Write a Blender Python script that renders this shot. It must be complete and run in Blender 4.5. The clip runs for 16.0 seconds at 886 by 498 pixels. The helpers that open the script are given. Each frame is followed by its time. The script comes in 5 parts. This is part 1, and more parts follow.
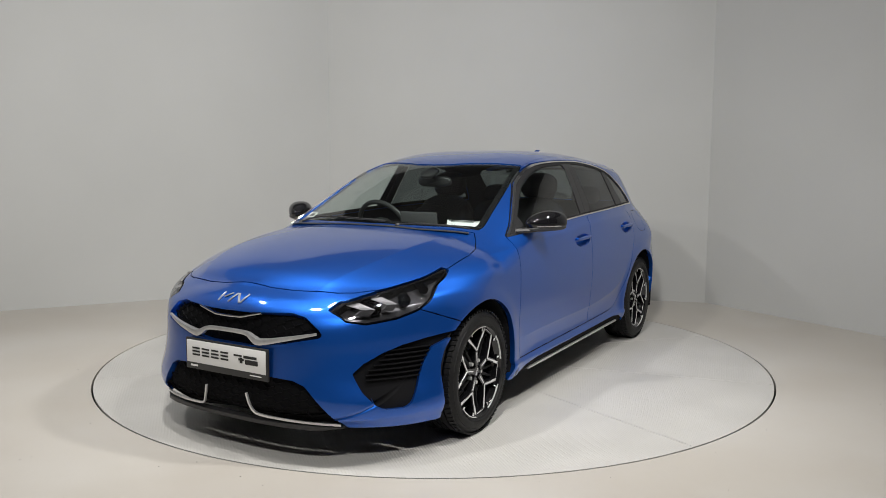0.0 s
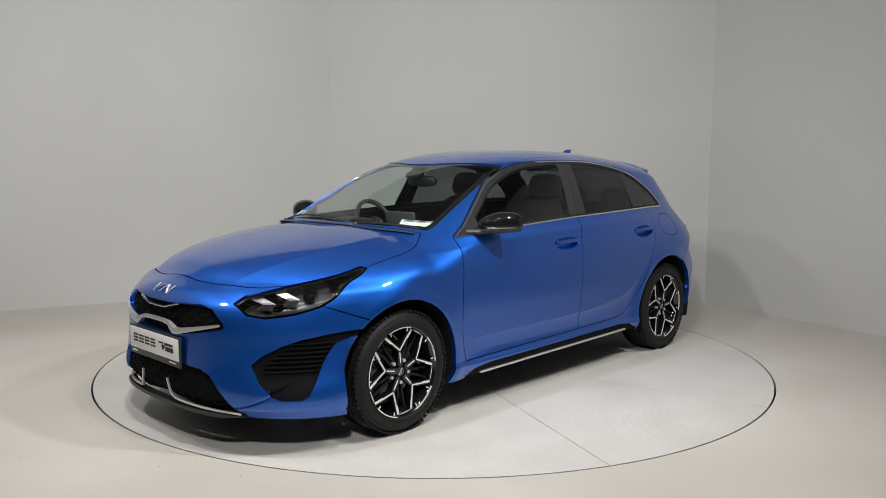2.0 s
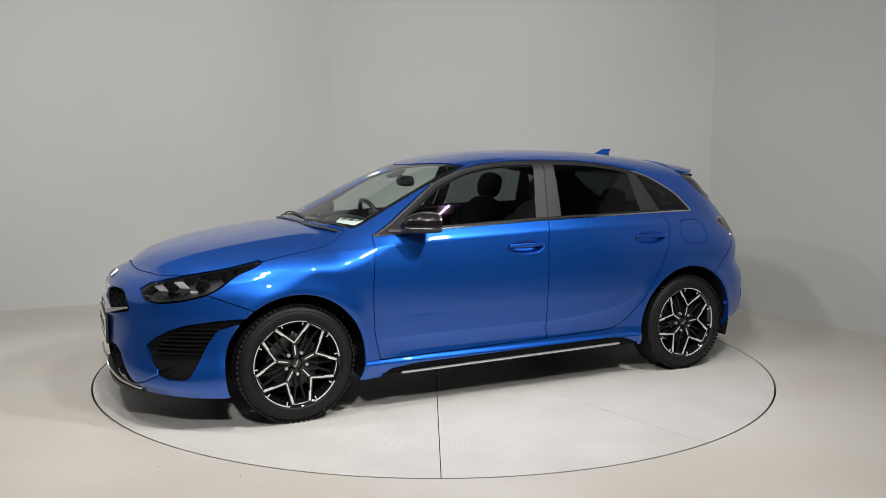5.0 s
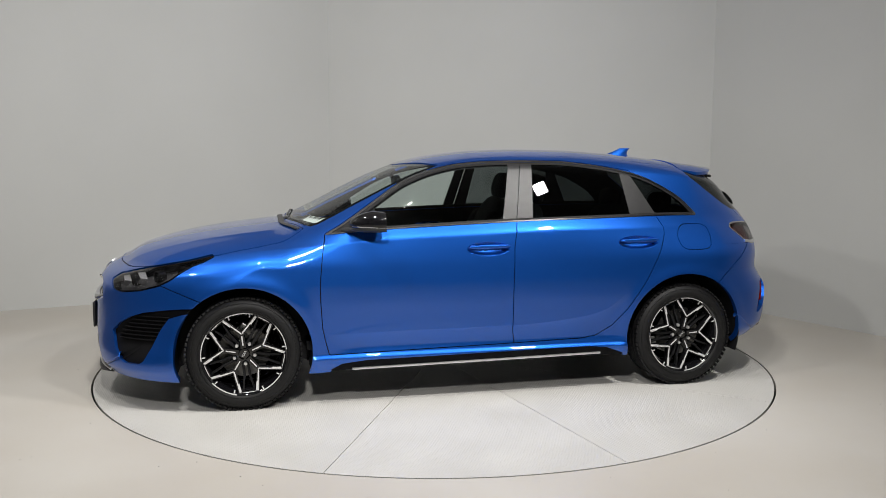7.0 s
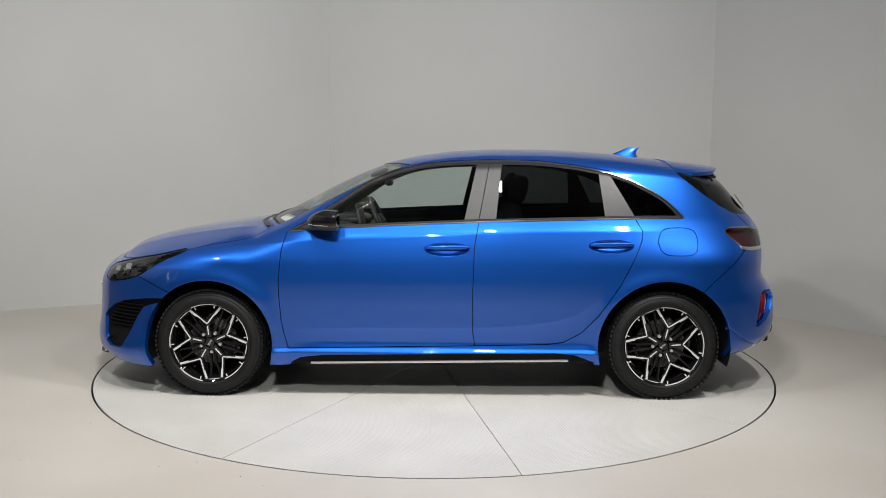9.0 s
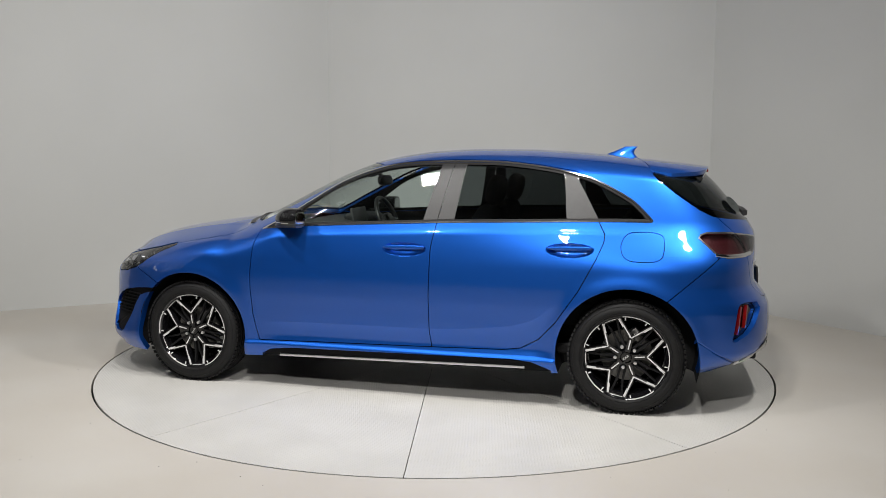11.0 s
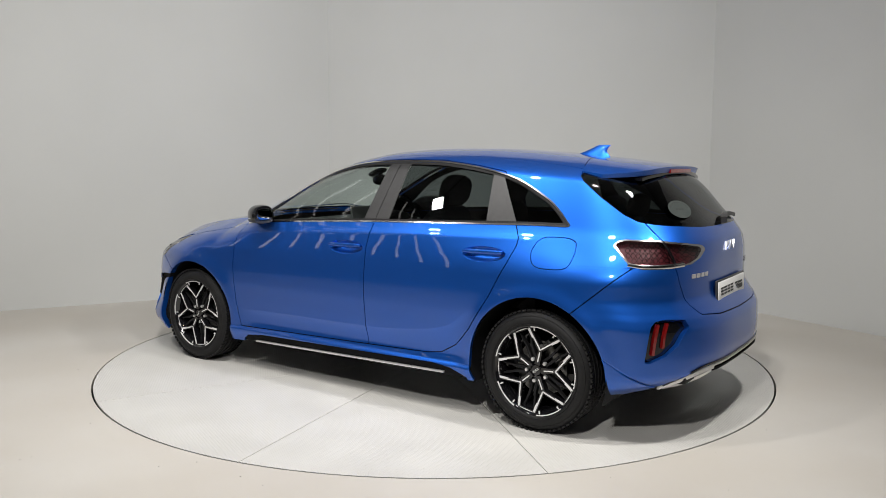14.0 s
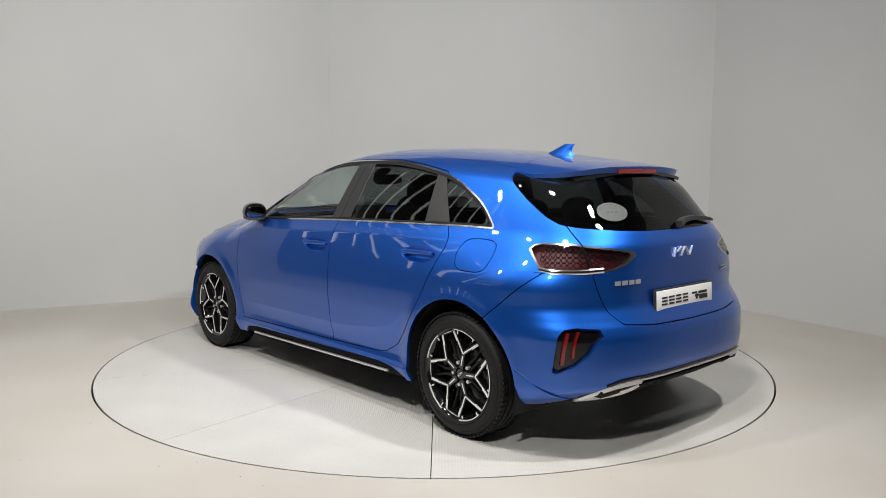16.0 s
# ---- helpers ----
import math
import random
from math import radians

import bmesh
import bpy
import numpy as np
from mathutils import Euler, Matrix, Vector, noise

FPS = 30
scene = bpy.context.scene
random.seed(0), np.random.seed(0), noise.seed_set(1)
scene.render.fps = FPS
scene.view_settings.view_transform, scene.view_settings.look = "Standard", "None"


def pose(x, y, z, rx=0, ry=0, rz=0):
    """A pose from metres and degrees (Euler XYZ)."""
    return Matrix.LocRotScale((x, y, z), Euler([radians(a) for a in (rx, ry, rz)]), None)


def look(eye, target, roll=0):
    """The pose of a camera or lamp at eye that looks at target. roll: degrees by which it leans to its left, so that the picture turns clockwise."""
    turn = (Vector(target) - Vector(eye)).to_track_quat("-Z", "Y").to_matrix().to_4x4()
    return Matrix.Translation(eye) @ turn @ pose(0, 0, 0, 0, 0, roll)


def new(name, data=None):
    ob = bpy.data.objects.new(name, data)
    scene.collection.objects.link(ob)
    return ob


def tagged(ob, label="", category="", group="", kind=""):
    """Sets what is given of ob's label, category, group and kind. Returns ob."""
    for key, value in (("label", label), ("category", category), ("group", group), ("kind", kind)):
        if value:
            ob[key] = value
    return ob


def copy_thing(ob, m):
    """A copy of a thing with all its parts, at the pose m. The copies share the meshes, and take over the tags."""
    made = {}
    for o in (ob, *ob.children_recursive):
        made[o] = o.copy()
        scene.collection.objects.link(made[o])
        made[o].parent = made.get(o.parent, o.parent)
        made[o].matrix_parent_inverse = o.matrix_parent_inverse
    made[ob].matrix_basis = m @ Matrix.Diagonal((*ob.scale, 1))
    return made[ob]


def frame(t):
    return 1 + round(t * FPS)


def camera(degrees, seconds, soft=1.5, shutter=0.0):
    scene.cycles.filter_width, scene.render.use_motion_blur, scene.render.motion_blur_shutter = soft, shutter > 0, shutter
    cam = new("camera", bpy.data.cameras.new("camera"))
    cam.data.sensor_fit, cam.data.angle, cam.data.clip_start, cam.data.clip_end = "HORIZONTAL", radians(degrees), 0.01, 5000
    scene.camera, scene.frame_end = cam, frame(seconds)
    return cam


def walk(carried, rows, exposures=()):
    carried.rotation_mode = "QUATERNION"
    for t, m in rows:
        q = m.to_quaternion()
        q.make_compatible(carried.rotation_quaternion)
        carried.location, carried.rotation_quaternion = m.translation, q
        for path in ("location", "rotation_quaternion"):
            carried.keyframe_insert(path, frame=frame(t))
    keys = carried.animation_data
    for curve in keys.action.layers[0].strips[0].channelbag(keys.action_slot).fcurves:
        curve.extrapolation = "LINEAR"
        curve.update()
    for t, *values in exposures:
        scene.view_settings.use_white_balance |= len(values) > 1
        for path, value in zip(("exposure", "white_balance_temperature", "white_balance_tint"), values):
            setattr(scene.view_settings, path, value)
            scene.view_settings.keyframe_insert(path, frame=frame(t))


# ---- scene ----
# ---- camera: it stands still ----
EYE = Vector((0.0, -5.626, 1.3755))
cam = camera(57.894, 16.0, 0.8)
stand = look(EYE, EYE + Vector((0.009413, 0.994105, -0.108015)), 0.235)
walk(cam, [(0, stand), (16, stand)], [(0, 0.0), (12.5, 0.0), (14, 0.17), (16, 0.17)])

# ---- light ----
world = bpy.data.worlds.new("world")
scene.world = world
world.use_nodes = True
world.node_tree.nodes["Background"].inputs[0].default_value = (0.85, 0.9, 0.95, 1)
world.node_tree.nodes["Background"].inputs[1].default_value = 0.02
CEIL = 5.2
LAMPZ = 3.4
BAND = 3.7
# place, power, the point each lamp is turned to and its spread in degrees
# the last entry is an unseen fill lamp, added over the camera
LAMPS = [((-2.75, -1.85), 36, (-1.6, 1.2, 0.8), 180), ((-1.15, -2.2), 62, (-1.4, 1.6, 0.9), 180), ((0.37, -2.6), 50, (0.2, 1.2, 0.3), 180),
         ((1.95, -2.3), 48, (-0.3, -0.1, 0.5), 130), ((-0.3, -5.0), 98, (-0.2, 0.4, 0.5), 180)]
for (lx, ly), watts, aim, spread in LAMPS:
    lamp_data = bpy.data.lights.new("ceiling_lamp", "AREA")
    lamp_data.shape, lamp_data.size, lamp_data.energy, lamp_data.color = "SQUARE", 0.19, watts, (1.0, 0.975, 0.938)
    lamp_data.spread = radians(spread)
    lamp_ob = new("ceiling_lamp", lamp_data)
    lamp_ob.matrix_world = look((lx, ly, LAMPZ), aim)

# ---- materials ----
def material(name, colour, rough=0.5, metal=0.0, **more):
    m = bpy.data.materials.new(name)
    m.use_nodes = True
    b = m.node_tree.nodes["Principled BSDF"]
    b.inputs["Base Color"].default_value = (*colour, 1)
    b.inputs["Roughness"].default_value = rough
    b.inputs["Metallic"].default_value = metal
    for key, value in more.items():
        b.inputs[key.replace("_", " ")].default_value = value
    return m


def nodes_of(m):
    t = m.node_tree
    return t.nodes, t.links, t.nodes["Principled BSDF"]


def mottle(m, colours, scale, rough=None, bump=0.0, bump_scale=200.0, detail=5.0):
    """Two scales of noise between two colours, with a little relief."""
    n, l, b = nodes_of(m)
    co = n.new("ShaderNodeTexCoord")
    big = n.new("ShaderNodeTexNoise")
    big.inputs["Scale"].default_value, big.inputs["Detail"].default_value = scale, detail
    l.new(co.outputs["Object"], big.inputs["Vector"])
    ramp = n.new("ShaderNodeValToRGB")
    ramp.color_ramp.elements[0].position, ramp.color_ramp.elements[1].position = 0.3, 0.7
    ramp.color_ramp.elements[0].color, ramp.color_ramp.elements[1].color = (*colours[0], 1), (*colours[1], 1)
    l.new(big.outputs["Fac"], ramp.inputs["Fac"])
    l.new(ramp.outputs["Color"], b.inputs["Base Color"])
    if rough:
        mr = n.new("ShaderNodeMapRange")
        mr.inputs["To Min"].default_value, mr.inputs["To Max"].default_value = rough
        l.new(big.outputs["Fac"], mr.inputs["Value"])
        l.new(mr.outputs["Result"], b.inputs["Roughness"])
    if bump:
        fine = n.new("ShaderNodeTexNoise")
        fine.inputs["Scale"].default_value = bump_scale
        l.new(co.outputs["Object"], fine.inputs["Vector"])
        bp = n.new("ShaderNodeBump")
        bp.inputs["Strength"].default_value, bp.inputs["Distance"].default_value = bump, 0.002
        l.new(fine.outputs["Fac"], bp.inputs["Height"])
        l.new(bp.outputs["Normal"], b.inputs["Normal"])
    return m


def paint_blue():
    m = material("blue_paint", (0.012, 0.105, 0.50), 0.43, 0.85, Coat_Weight=1.0, Coat_Roughness=0.012)
    n, l, b = nodes_of(m)
    co = n.new("ShaderNodeTexCoord")
    fl = n.new("ShaderNodeTexVoronoi")
    fl.inputs["Scale"].default_value = 900
    l.new(co.outputs["Object"], fl.inputs["Vector"])
    mix = n.new("ShaderNodeMix")
    mix.data_type = "RGBA"
    mix.inputs["A"].default_value, mix.inputs["B"].default_value = (0.005, 0.080, 0.415, 1), (0.008, 0.104, 0.505, 1)
    l.new(fl.outputs["Distance"], mix.inputs["Factor"])
    l.new(mix.outputs["Result"], b.inputs["Base Color"])
    return m


def glass(name, tint, gloss_rough=0.0):
    """A thin pane: tinted see-through, with gloss by the angle."""
    m = bpy.data.materials.new(name)
    m.use_nodes = True
    n, l = m.node_tree.nodes, m.node_tree.links
    n.clear()
    tr, gl, lw, pw, ma, mix, out = (n.new("ShaderNode" + k) for k in ("BsdfTransparent", "BsdfGlossy", "LayerWeight", "Math", "Math", "MixShader", "OutputMaterial"))
    tr.inputs["Color"].default_value = (*tint, 1)
    gl.inputs["Roughness"].default_value = gloss_rough
    lw.inputs["Blend"].default_value = 0.5
    pw.operation, ma.operation = "POWER", "MULTIPLY_ADD"
    pw.inputs[1].default_value = 4.5
    ma.inputs[1].default_value, ma.inputs[2].default_value = 0.9, 0.05
    l.new(lw.outputs["Facing"], pw.inputs[0])
    l.new(pw.outputs[0], ma.inputs[0])
    l.new(ma.outputs[0], mix.inputs["Fac"])
    l.new(tr.outputs["BSDF"], mix.inputs[1])
    l.new(gl.outputs["BSDF"], mix.inputs[2])
    l.new(mix.outputs["Shader"], out.inputs["Surface"])
    return m


def tread_plate():
    m = material("white_tread_plate", (0.66, 0.645, 0.61), 0.42)
    mottle(m, ((0.515, 0.505, 0.48), (0.58, 0.57, 0.545)), 2.2, (0.35, 0.55))
    n, l, b = nodes_of(m)
    co = n.new("ShaderNodeTexCoord")
    sep = n.new("ShaderNodeSeparateXYZ")
    l.new(co.outputs["Object"], sep.inputs[0])

    def math_node(op, a, c):
        k = n.new("ShaderNodeMath")
        k.operation = op
        for i, q in enumerate((a, c)):
            if isinstance(q, (int, float)):
                k.inputs[i].default_value = q
            else:
                l.new(q, k.inputs[i])
        return k.outputs[0]
    s = math_node("MULTIPLY", sep.outputs["X"], 210.0)
    t = math_node("MULTIPLY", sep.outputs["Y"], 210.0)
    u = math_node("SINE", math_node("ADD", s, t), 0)
    v = math_node("SINE", math_node("SUBTRACT", s, t), 0)
    w = math_node("MAXIMUM", math_node("MULTIPLY", u, v), 0.15)
    bp = n.new("ShaderNodeBump")
    bp.inputs["Strength"].default_value, bp.inputs["Distance"].default_value = 0.42, 0.003
    l.new(w, bp.inputs["Height"])
    l.new(bp.outputs["Normal"], b.inputs["Normal"])
    return m


PAINT = paint_blue()
WALLM = mottle(material("wall_paint", (0.6, 0.6, 0.58), 0.75), ((0.452, 0.458, 0.450), (0.485, 0.491, 0.483)), 0.7, None, 0.12, 90)
DARKWALL = mottle(material("dark_wall_paint", (0.2, 0.2, 0.2), 0.8), ((0.055, 0.055, 0.058), (0.085, 0.085, 0.088)), 0.8)
CEILM = mottle(material("ceiling_paint", (0.5, 0.5, 0.5), 0.8), ((0.22, 0.22, 0.22), (0.27, 0.27, 0.27)), 0.9)
RIBM = mottle(material("rib_paint", (0.7, 0.7, 0.7), 0.5), ((0.66, 0.66, 0.65), (0.74, 0.74, 0.73)), 0.9)
FLOORM = mottle(material("floor_paint", (0.62, 0.59, 0.54), 0.5), ((0.475, 0.44, 0.39), (0.555, 0.535, 0.50)), 0.75, (0.30, 0.6), 0.1, 60, 7)
TABLEM = tread_plate()
PITM = material("black_gap", (0.01, 0.01, 0.01), 0.8)
RUBBER = mottle(material("tyre_rubber", (0.02, 0.02, 0.02), 0.6, 0, Specular_IOR_Level=0.28), ((0.005, 0.005, 0.006), (0.010, 0.010, 0.010)), 30, (0.45, 0.7), 0.2, 300)
TRIM = material("matt_black_trim", (0.010, 0.010, 0.011), 0.6, 0, Specular_IOR_Level=0.22)
PLASTIC = mottle(material("black_plastic", (0.02, 0.02, 0.021), 0.45), ((0.018, 0.018, 0.019), (0.026, 0.026, 0.027)), 40, (0.38, 0.5))
GLOSSBLACK = material("gloss_black", (0.006, 0.006, 0.007), 0.08, 0, Coat_Weight=0.3, Coat_Roughness=0.03)
SATIN = mottle(material("satin_grey_film", (0.045, 0.045, 0.048), 0.35, 0, Specular_IOR_Level=0.42), ((0.014, 0.014, 0.015), (0.020, 0.020, 0.021)), 25, (0.40, 0.48))
CHROME = material("bright_metal", (0.78, 0.78, 0.79), 0.12, 1.0)
SILVER = mottle(material("silver_paint", (0.62, 0.62, 0.62), 0.3, 0.7), ((0.58, 0.58, 0.59), (0.68, 0.68, 0.68)), 40, (0.25, 0.35))
MACHINED = mottle(material("machined_alloy", (0.75, 0.75, 0.75), 0.3, 0.35), ((0.70, 0.70, 0.71), (0.82, 0.82, 0.82)), 60, (0.18, 0.3))
DARKCHROME = material("dark_bright_metal", (0.42, 0.42, 0.43), 0.16, 0.95)
STEEL = mottle(material("brake_steel", (0.35, 0.34, 0.33), 0.35, 0.9), ((0.12, 0.12, 0.115), (0.18, 0.175, 0.17)), 50, (0.28, 0.45))
DARKRED = mottle(material("dark_red_lens", (0.10, 0.006, 0.012), 0.4), ((0.085, 0.012, 0.018), (0.13, 0.018, 0.026)), 60)
RED = material("red_lens", (0.16, 0.005, 0.005), 0.15, 0, Coat_Weight=1.0)
WHITE = material("white_plate", (0.74, 0.74, 0.73), 0.4)
INK = material("black_ink", (0.012, 0.012, 0.012), 0.5)
CLOTH = mottle(material("seat_cloth", (0.02, 0.02, 0.022), 0.85), ((0.008, 0.008, 0.009), (0.016, 0.016, 0.017)), 60, None, 0.3, 500)
SCREENM = material("grey_panel", (0.06, 0.06, 0.062), 0.5)
GLASS = glass("clear_tinted_glass", (0.78, 0.84, 0.82))
DARKGLASS = glass("privacy_glass", (0.16, 0.18, 0.18))
CLEAR = glass("clear_lens", (0.80, 0.80, 0.82))
SMOKE = glass("smoked_lens", (0.70, 0.64, 0.65))
LAMPGREY = mottle(material("lamp_grey", (0.2, 0.2, 0.2), 0.3, 0.6), ((0.09, 0.09, 0.095), (0.16, 0.16, 0.165)), 30, (0.22, 0.4))
MIRROR = material("mirror_glass", (0.35, 0.35, 0.36), 0.02, 1.0)
LAMPM = material("lamp_face", (0.9, 0.9, 0.9), 0.4)
nn, ll, bb = nodes_of(LAMPM)
bb.inputs["Emission Color"].default_value = (1.0, 0.97, 0.93, 1)
bb.inputs["Emission Strength"].default_value = 6.0
STRIPM = material("strip_tube", (0.9, 0.9, 0.9), 0.4)
nn, ll, bb = nodes_of(STRIPM)
bb.inputs["Emission Color"].default_value = (1.0, 0.98, 0.95, 1)
bb.inputs["Emission Strength"].default_value = 1.6
STICKER = mottle(material("sticker_film", (0.45, 0.47, 0.46), 0.5), ((0.020, 0.026, 0.024), (0.030, 0.037, 0.035)), 30)
GRILLEM = material("dark_grille_plastic", (0.004, 0.004, 0.005), 0.8, 0, Specular_IOR_Level=0.15)
# ---- mesh tools ----
class Skin:
    """A piece of surface: points, normals, triangles."""
    def __init__(self, v, n, f):
        used, back = np.unique(f, return_inverse=True)
        self.v, self.n, self.f = v[used], n[used], back.reshape(-1, 3)


def cut(sk, field):
    """Split a skin along field = 0 into the piece where it is positive and the rest."""
    s = field(sk.v)
    s = np.where(np.abs(s) < 1e-7, 1e-7, s)
    a = s[sk.f] > 0
    k = a.sum(1)
    mix = (k == 1) | (k == 2)
    fm, am = sk.f[mix], a[mix]
    lone_in = am.sum(1) == 1
    lone = np.where(lone_in, np.argmax(am, 1), np.argmin(am, 1))
    r = np.arange(len(fm))
    v0, v1, v2 = fm[r, lone], fm[r, (lone + 1) % 3], fm[r, (lone + 2) % 3]
    e = np.sort(np.concatenate([np.stack([v0, v1], 1), np.stack([v0, v2], 1)]), 1)
    if not len(e):
        return Skin(sk.v, sk.n, sk.f[k == 3]), Skin(sk.v, sk.n, sk.f[k == 0])
    u, inv = np.unique(e, axis=0, return_inverse=True)
    inv = inv.ravel() + len(sk.v)
    t = (s[u[:, 0]] / (s[u[:, 0]] - s[u[:, 1]]))[:, None]
    nv = sk.v[u[:, 0]] * (1 - t) + sk.v[u[:, 1]] * t
    nn = sk.n[u[:, 0]] * (1 - t) + sk.n[u[:, 1]] * t
    nn /= np.maximum(np.linalg.norm(nn, axis=1, keepdims=True), 1e-9)
    V, N = np.vstack([sk.v, nv]), np.vstack([sk.n, nn])
    p1, p2 = inv[:len(fm)], inv[len(fm):]
    tip = np.stack([v0, p1, p2], 1)
    rest = np.concatenate([np.stack([p1, v1, v2], 1), np.stack([p1, v2, p2], 1)])
    li = np.concatenate([lone_in, lone_in])
    inside = np.concatenate([sk.f[k == 3], tip[lone_in], rest[~li]])
    outside = np.concatenate([sk.f[k == 0], tip[~lone_in], rest[li]])
    return Skin(V, N, inside), Skin(V, N, outside)


def panel(sk, field, gap=0.0025):
    """Cut a panel out of a skin, with an open joint round it: the panel and the rest."""
    inside = cut(sk, lambda v: field(v) - gap)[0]
    return inside, cut(sk, lambda v: field(v) + gap)[1]


def rounded(pts, n=8):
    """A closed smooth loop through a few points."""
    p = np.array(pts, float)
    out = []
    for i in range(len(p)):
        a, b, c, d = p[i - 1], p[i], p[(i + 1) % len(p)], p[(i + 2) % len(p)]
        for t in np.linspace(0, 1, n, endpoint=False):
            m0, m1 = (c - a) * 0.4, (d - b) * 0.4
            out.append((2 * t ** 3 - 3 * t * t + 1) * b + (t ** 3 - 2 * t * t + t) * m0 + (3 * t * t - 2 * t ** 3) * c + (t ** 3 - t * t) * m1)
    return np.array(out)


def loop_field(pts, axes="xz", soft=True, where=None):
    """Signed distance to a closed loop in a plane, positive inside."""
    p = rounded(pts) if soft else np.array(pts, float)
    ax = ["xyz".index(c) for c in axes]
    q = np.roll(p, -1, 0)

    def f(v):
        w = v[:, ax]
        lo, hi = p.min(0) - 0.05, p.max(0) + 0.05
        near = np.all((w > lo) & (w < hi), 1)
        out = np.full(len(v), -0.05)
        w = w[near][:, None]
        d = q - p
        t = np.clip(((w - p) * d).sum(2) / (d * d).sum(1), 0, 1)
        dist = np.sqrt((((w - p) - t[..., None] * d) ** 2).sum(2)).min(1)
        cross = ((p[:, 1] > w[..., 1]) != (q[:, 1] > w[..., 1])) & (w[..., 0] < d[:, 0] * (w[..., 1] - p[:, 1]) / np.where(d[:, 1] == 0, 1e-12, d[:, 1]) + p[:, 0])
        out[near] = np.where(cross.sum(1) % 2 == 1, dist, -dist)
        if where is not None:
            out = np.minimum(out, where(v))
        return out
    return f


def line_field(a, b, axes="xz"):
    """Signed distance to a line, positive to the right of a -> b."""
    i, j = ("xyz".index(c) for c in axes)
    L = math.hypot(b[0] - a[0], b[1] - a[1])
    return lambda v: ((v[:, i] - a[0]) * (b[1] - a[1]) - (v[:, j] - a[1]) * (b[0] - a[0])) / L


def curve_field(pts, axes="xz"):
    """How far the first axis lies beyond a smooth curve over the second."""
    c = spline(pts)
    i, j = ("xyz".index(k) for k in axes)
    return lambda v: v[:, i] - c(v[:, j])


def flanged(sk, depth):
    """A skin with its free edges folded inwards, as points, normals (zero on the fold), faces."""
    v, n, f = sk.v, sk.n, sk.f
    e = np.concatenate([f[:, [0, 1]], f[:, [1, 2]], f[:, [2, 0]]])
    key = np.sort(e, 1)
    _, first, count = np.unique(key, axis=0, return_index=True, return_counts=True)
    b = e[first[count == 1]]
    b = b[~((np.abs(v[b[:, 0], 1]) < 2e-4) & (np.abs(v[b[:, 1], 1]) < 2e-4))]
    if depth <= 0 or not len(b):
        return v, n, f
    u, inv = np.unique(b, return_inverse=True)
    inv = inv.reshape(-1, 2)
    o, k = len(v), len(u)
    outer, inner = v[u], v[u] - n[u] * depth
    V = np.vstack([v, outer, inner])
    N = np.vstack([n, np.zeros((2 * k, 3))])
    a, c = inv[:, 0] + o, inv[:, 1] + o
    quads = np.concatenate([np.stack([c, a, a + k], 1), np.stack([c, a + k, c + k], 1)])
    return V, N, np.vstack([f, quads])


def mirrored(v, n, f):
    m = np.array([1, -1, 1])
    return v * m, n * m, f[:, ::-1]


def raw_mesh(name, v, f, mat, n=None, shade=True):
    me = bpy.data.meshes.new(name)
    me.from_pydata(v.tolist() if hasattr(v, "tolist") else [tuple(p) for p in v], [], f.tolist() if hasattr(f, "tolist") else f)
    me.materials.append(mat)
    me.polygons.foreach_set("use_smooth", [shade] * len(me.polygons))
    if n is not None:
        me.normals_split_custom_set_from_vertices(n.tolist())
    return me


def join(parts):
    V, N, F, o = [], [], [], 0
    for v, n, f in parts:
        V.append(v), N.append(n), F.append(f + o)
        o += len(v)
    return np.vstack(V), np.vstack(N), np.vstack(F)


def sheet(name, sk, mat, parent, label="", fold=0.012, off=0.0, side="both"):
    """A piece of bodywork as one mesh: near side, off side, or both in one."""
    s = Skin(sk.v - sk.n * off, sk.n, sk.f) if off else sk
    g = flanged(s, fold)
    g = {"near": g, "far": mirrored(*g)}[side] if side != "both" else join([g, mirrored(*g)])
    ob = new(name, raw_mesh(name, g[0], g[2], mat, g[1]))
    ob.parent = parent
    return tagged(ob, label)


def pair(name, sk, mat, parents, label="", fold=0.012, off=0.0):
    """The same piece on both flanks."""
    return [sheet(name, sk, mat, p, label, fold, off, s) for p, s in zip(parents, ("near", "far"))]


def part(name, bm, mat, parent, label="", shade=True):
    """Link a bmesh as one mesh under a thing or a part."""
    me = bpy.data.meshes.new(name)
    bm.to_mesh(me)
    bm.free()
    me.materials.append(mat)
    me.polygons.foreach_set("use_smooth", [shade] * len(me.polygons))
    if shade:
        me.set_sharp_from_angle(angle=radians(35))
    ob = new(name, me)
    ob.parent = parent
    return tagged(ob, label)


def put(me, name, parent, m=None, label=""):
    ob = new(name, me)
    ob.parent = parent
    if m is not None:
        ob.matrix_basis = m
    return tagged(ob, label)


def box(bm, x, y, z, sx, sy, sz, bevel=0.0, turn=None, segs=2):
    m = Matrix.Translation((x, y, z)) @ (turn if turn else Matrix()) @ Matrix.Diagonal((sx, sy, sz, 1))
    got = bmesh.ops.create_cube(bm, size=1, matrix=m)
    if bevel:
        edges = list({e for v in got["verts"] for e in v.link_edges})
        bmesh.ops.bevel(bm, geom=edges, offset=bevel, segments=segs, profile=0.5, affect="EDGES")
    return bm


def cyl(bm, r1, r2, depth, m, segs=32, caps=True):
    bmesh.ops.create_cone(bm, cap_ends=caps, segments=segs, radius1=r1, radius2=r2, depth=depth, matrix=m)
    return bm


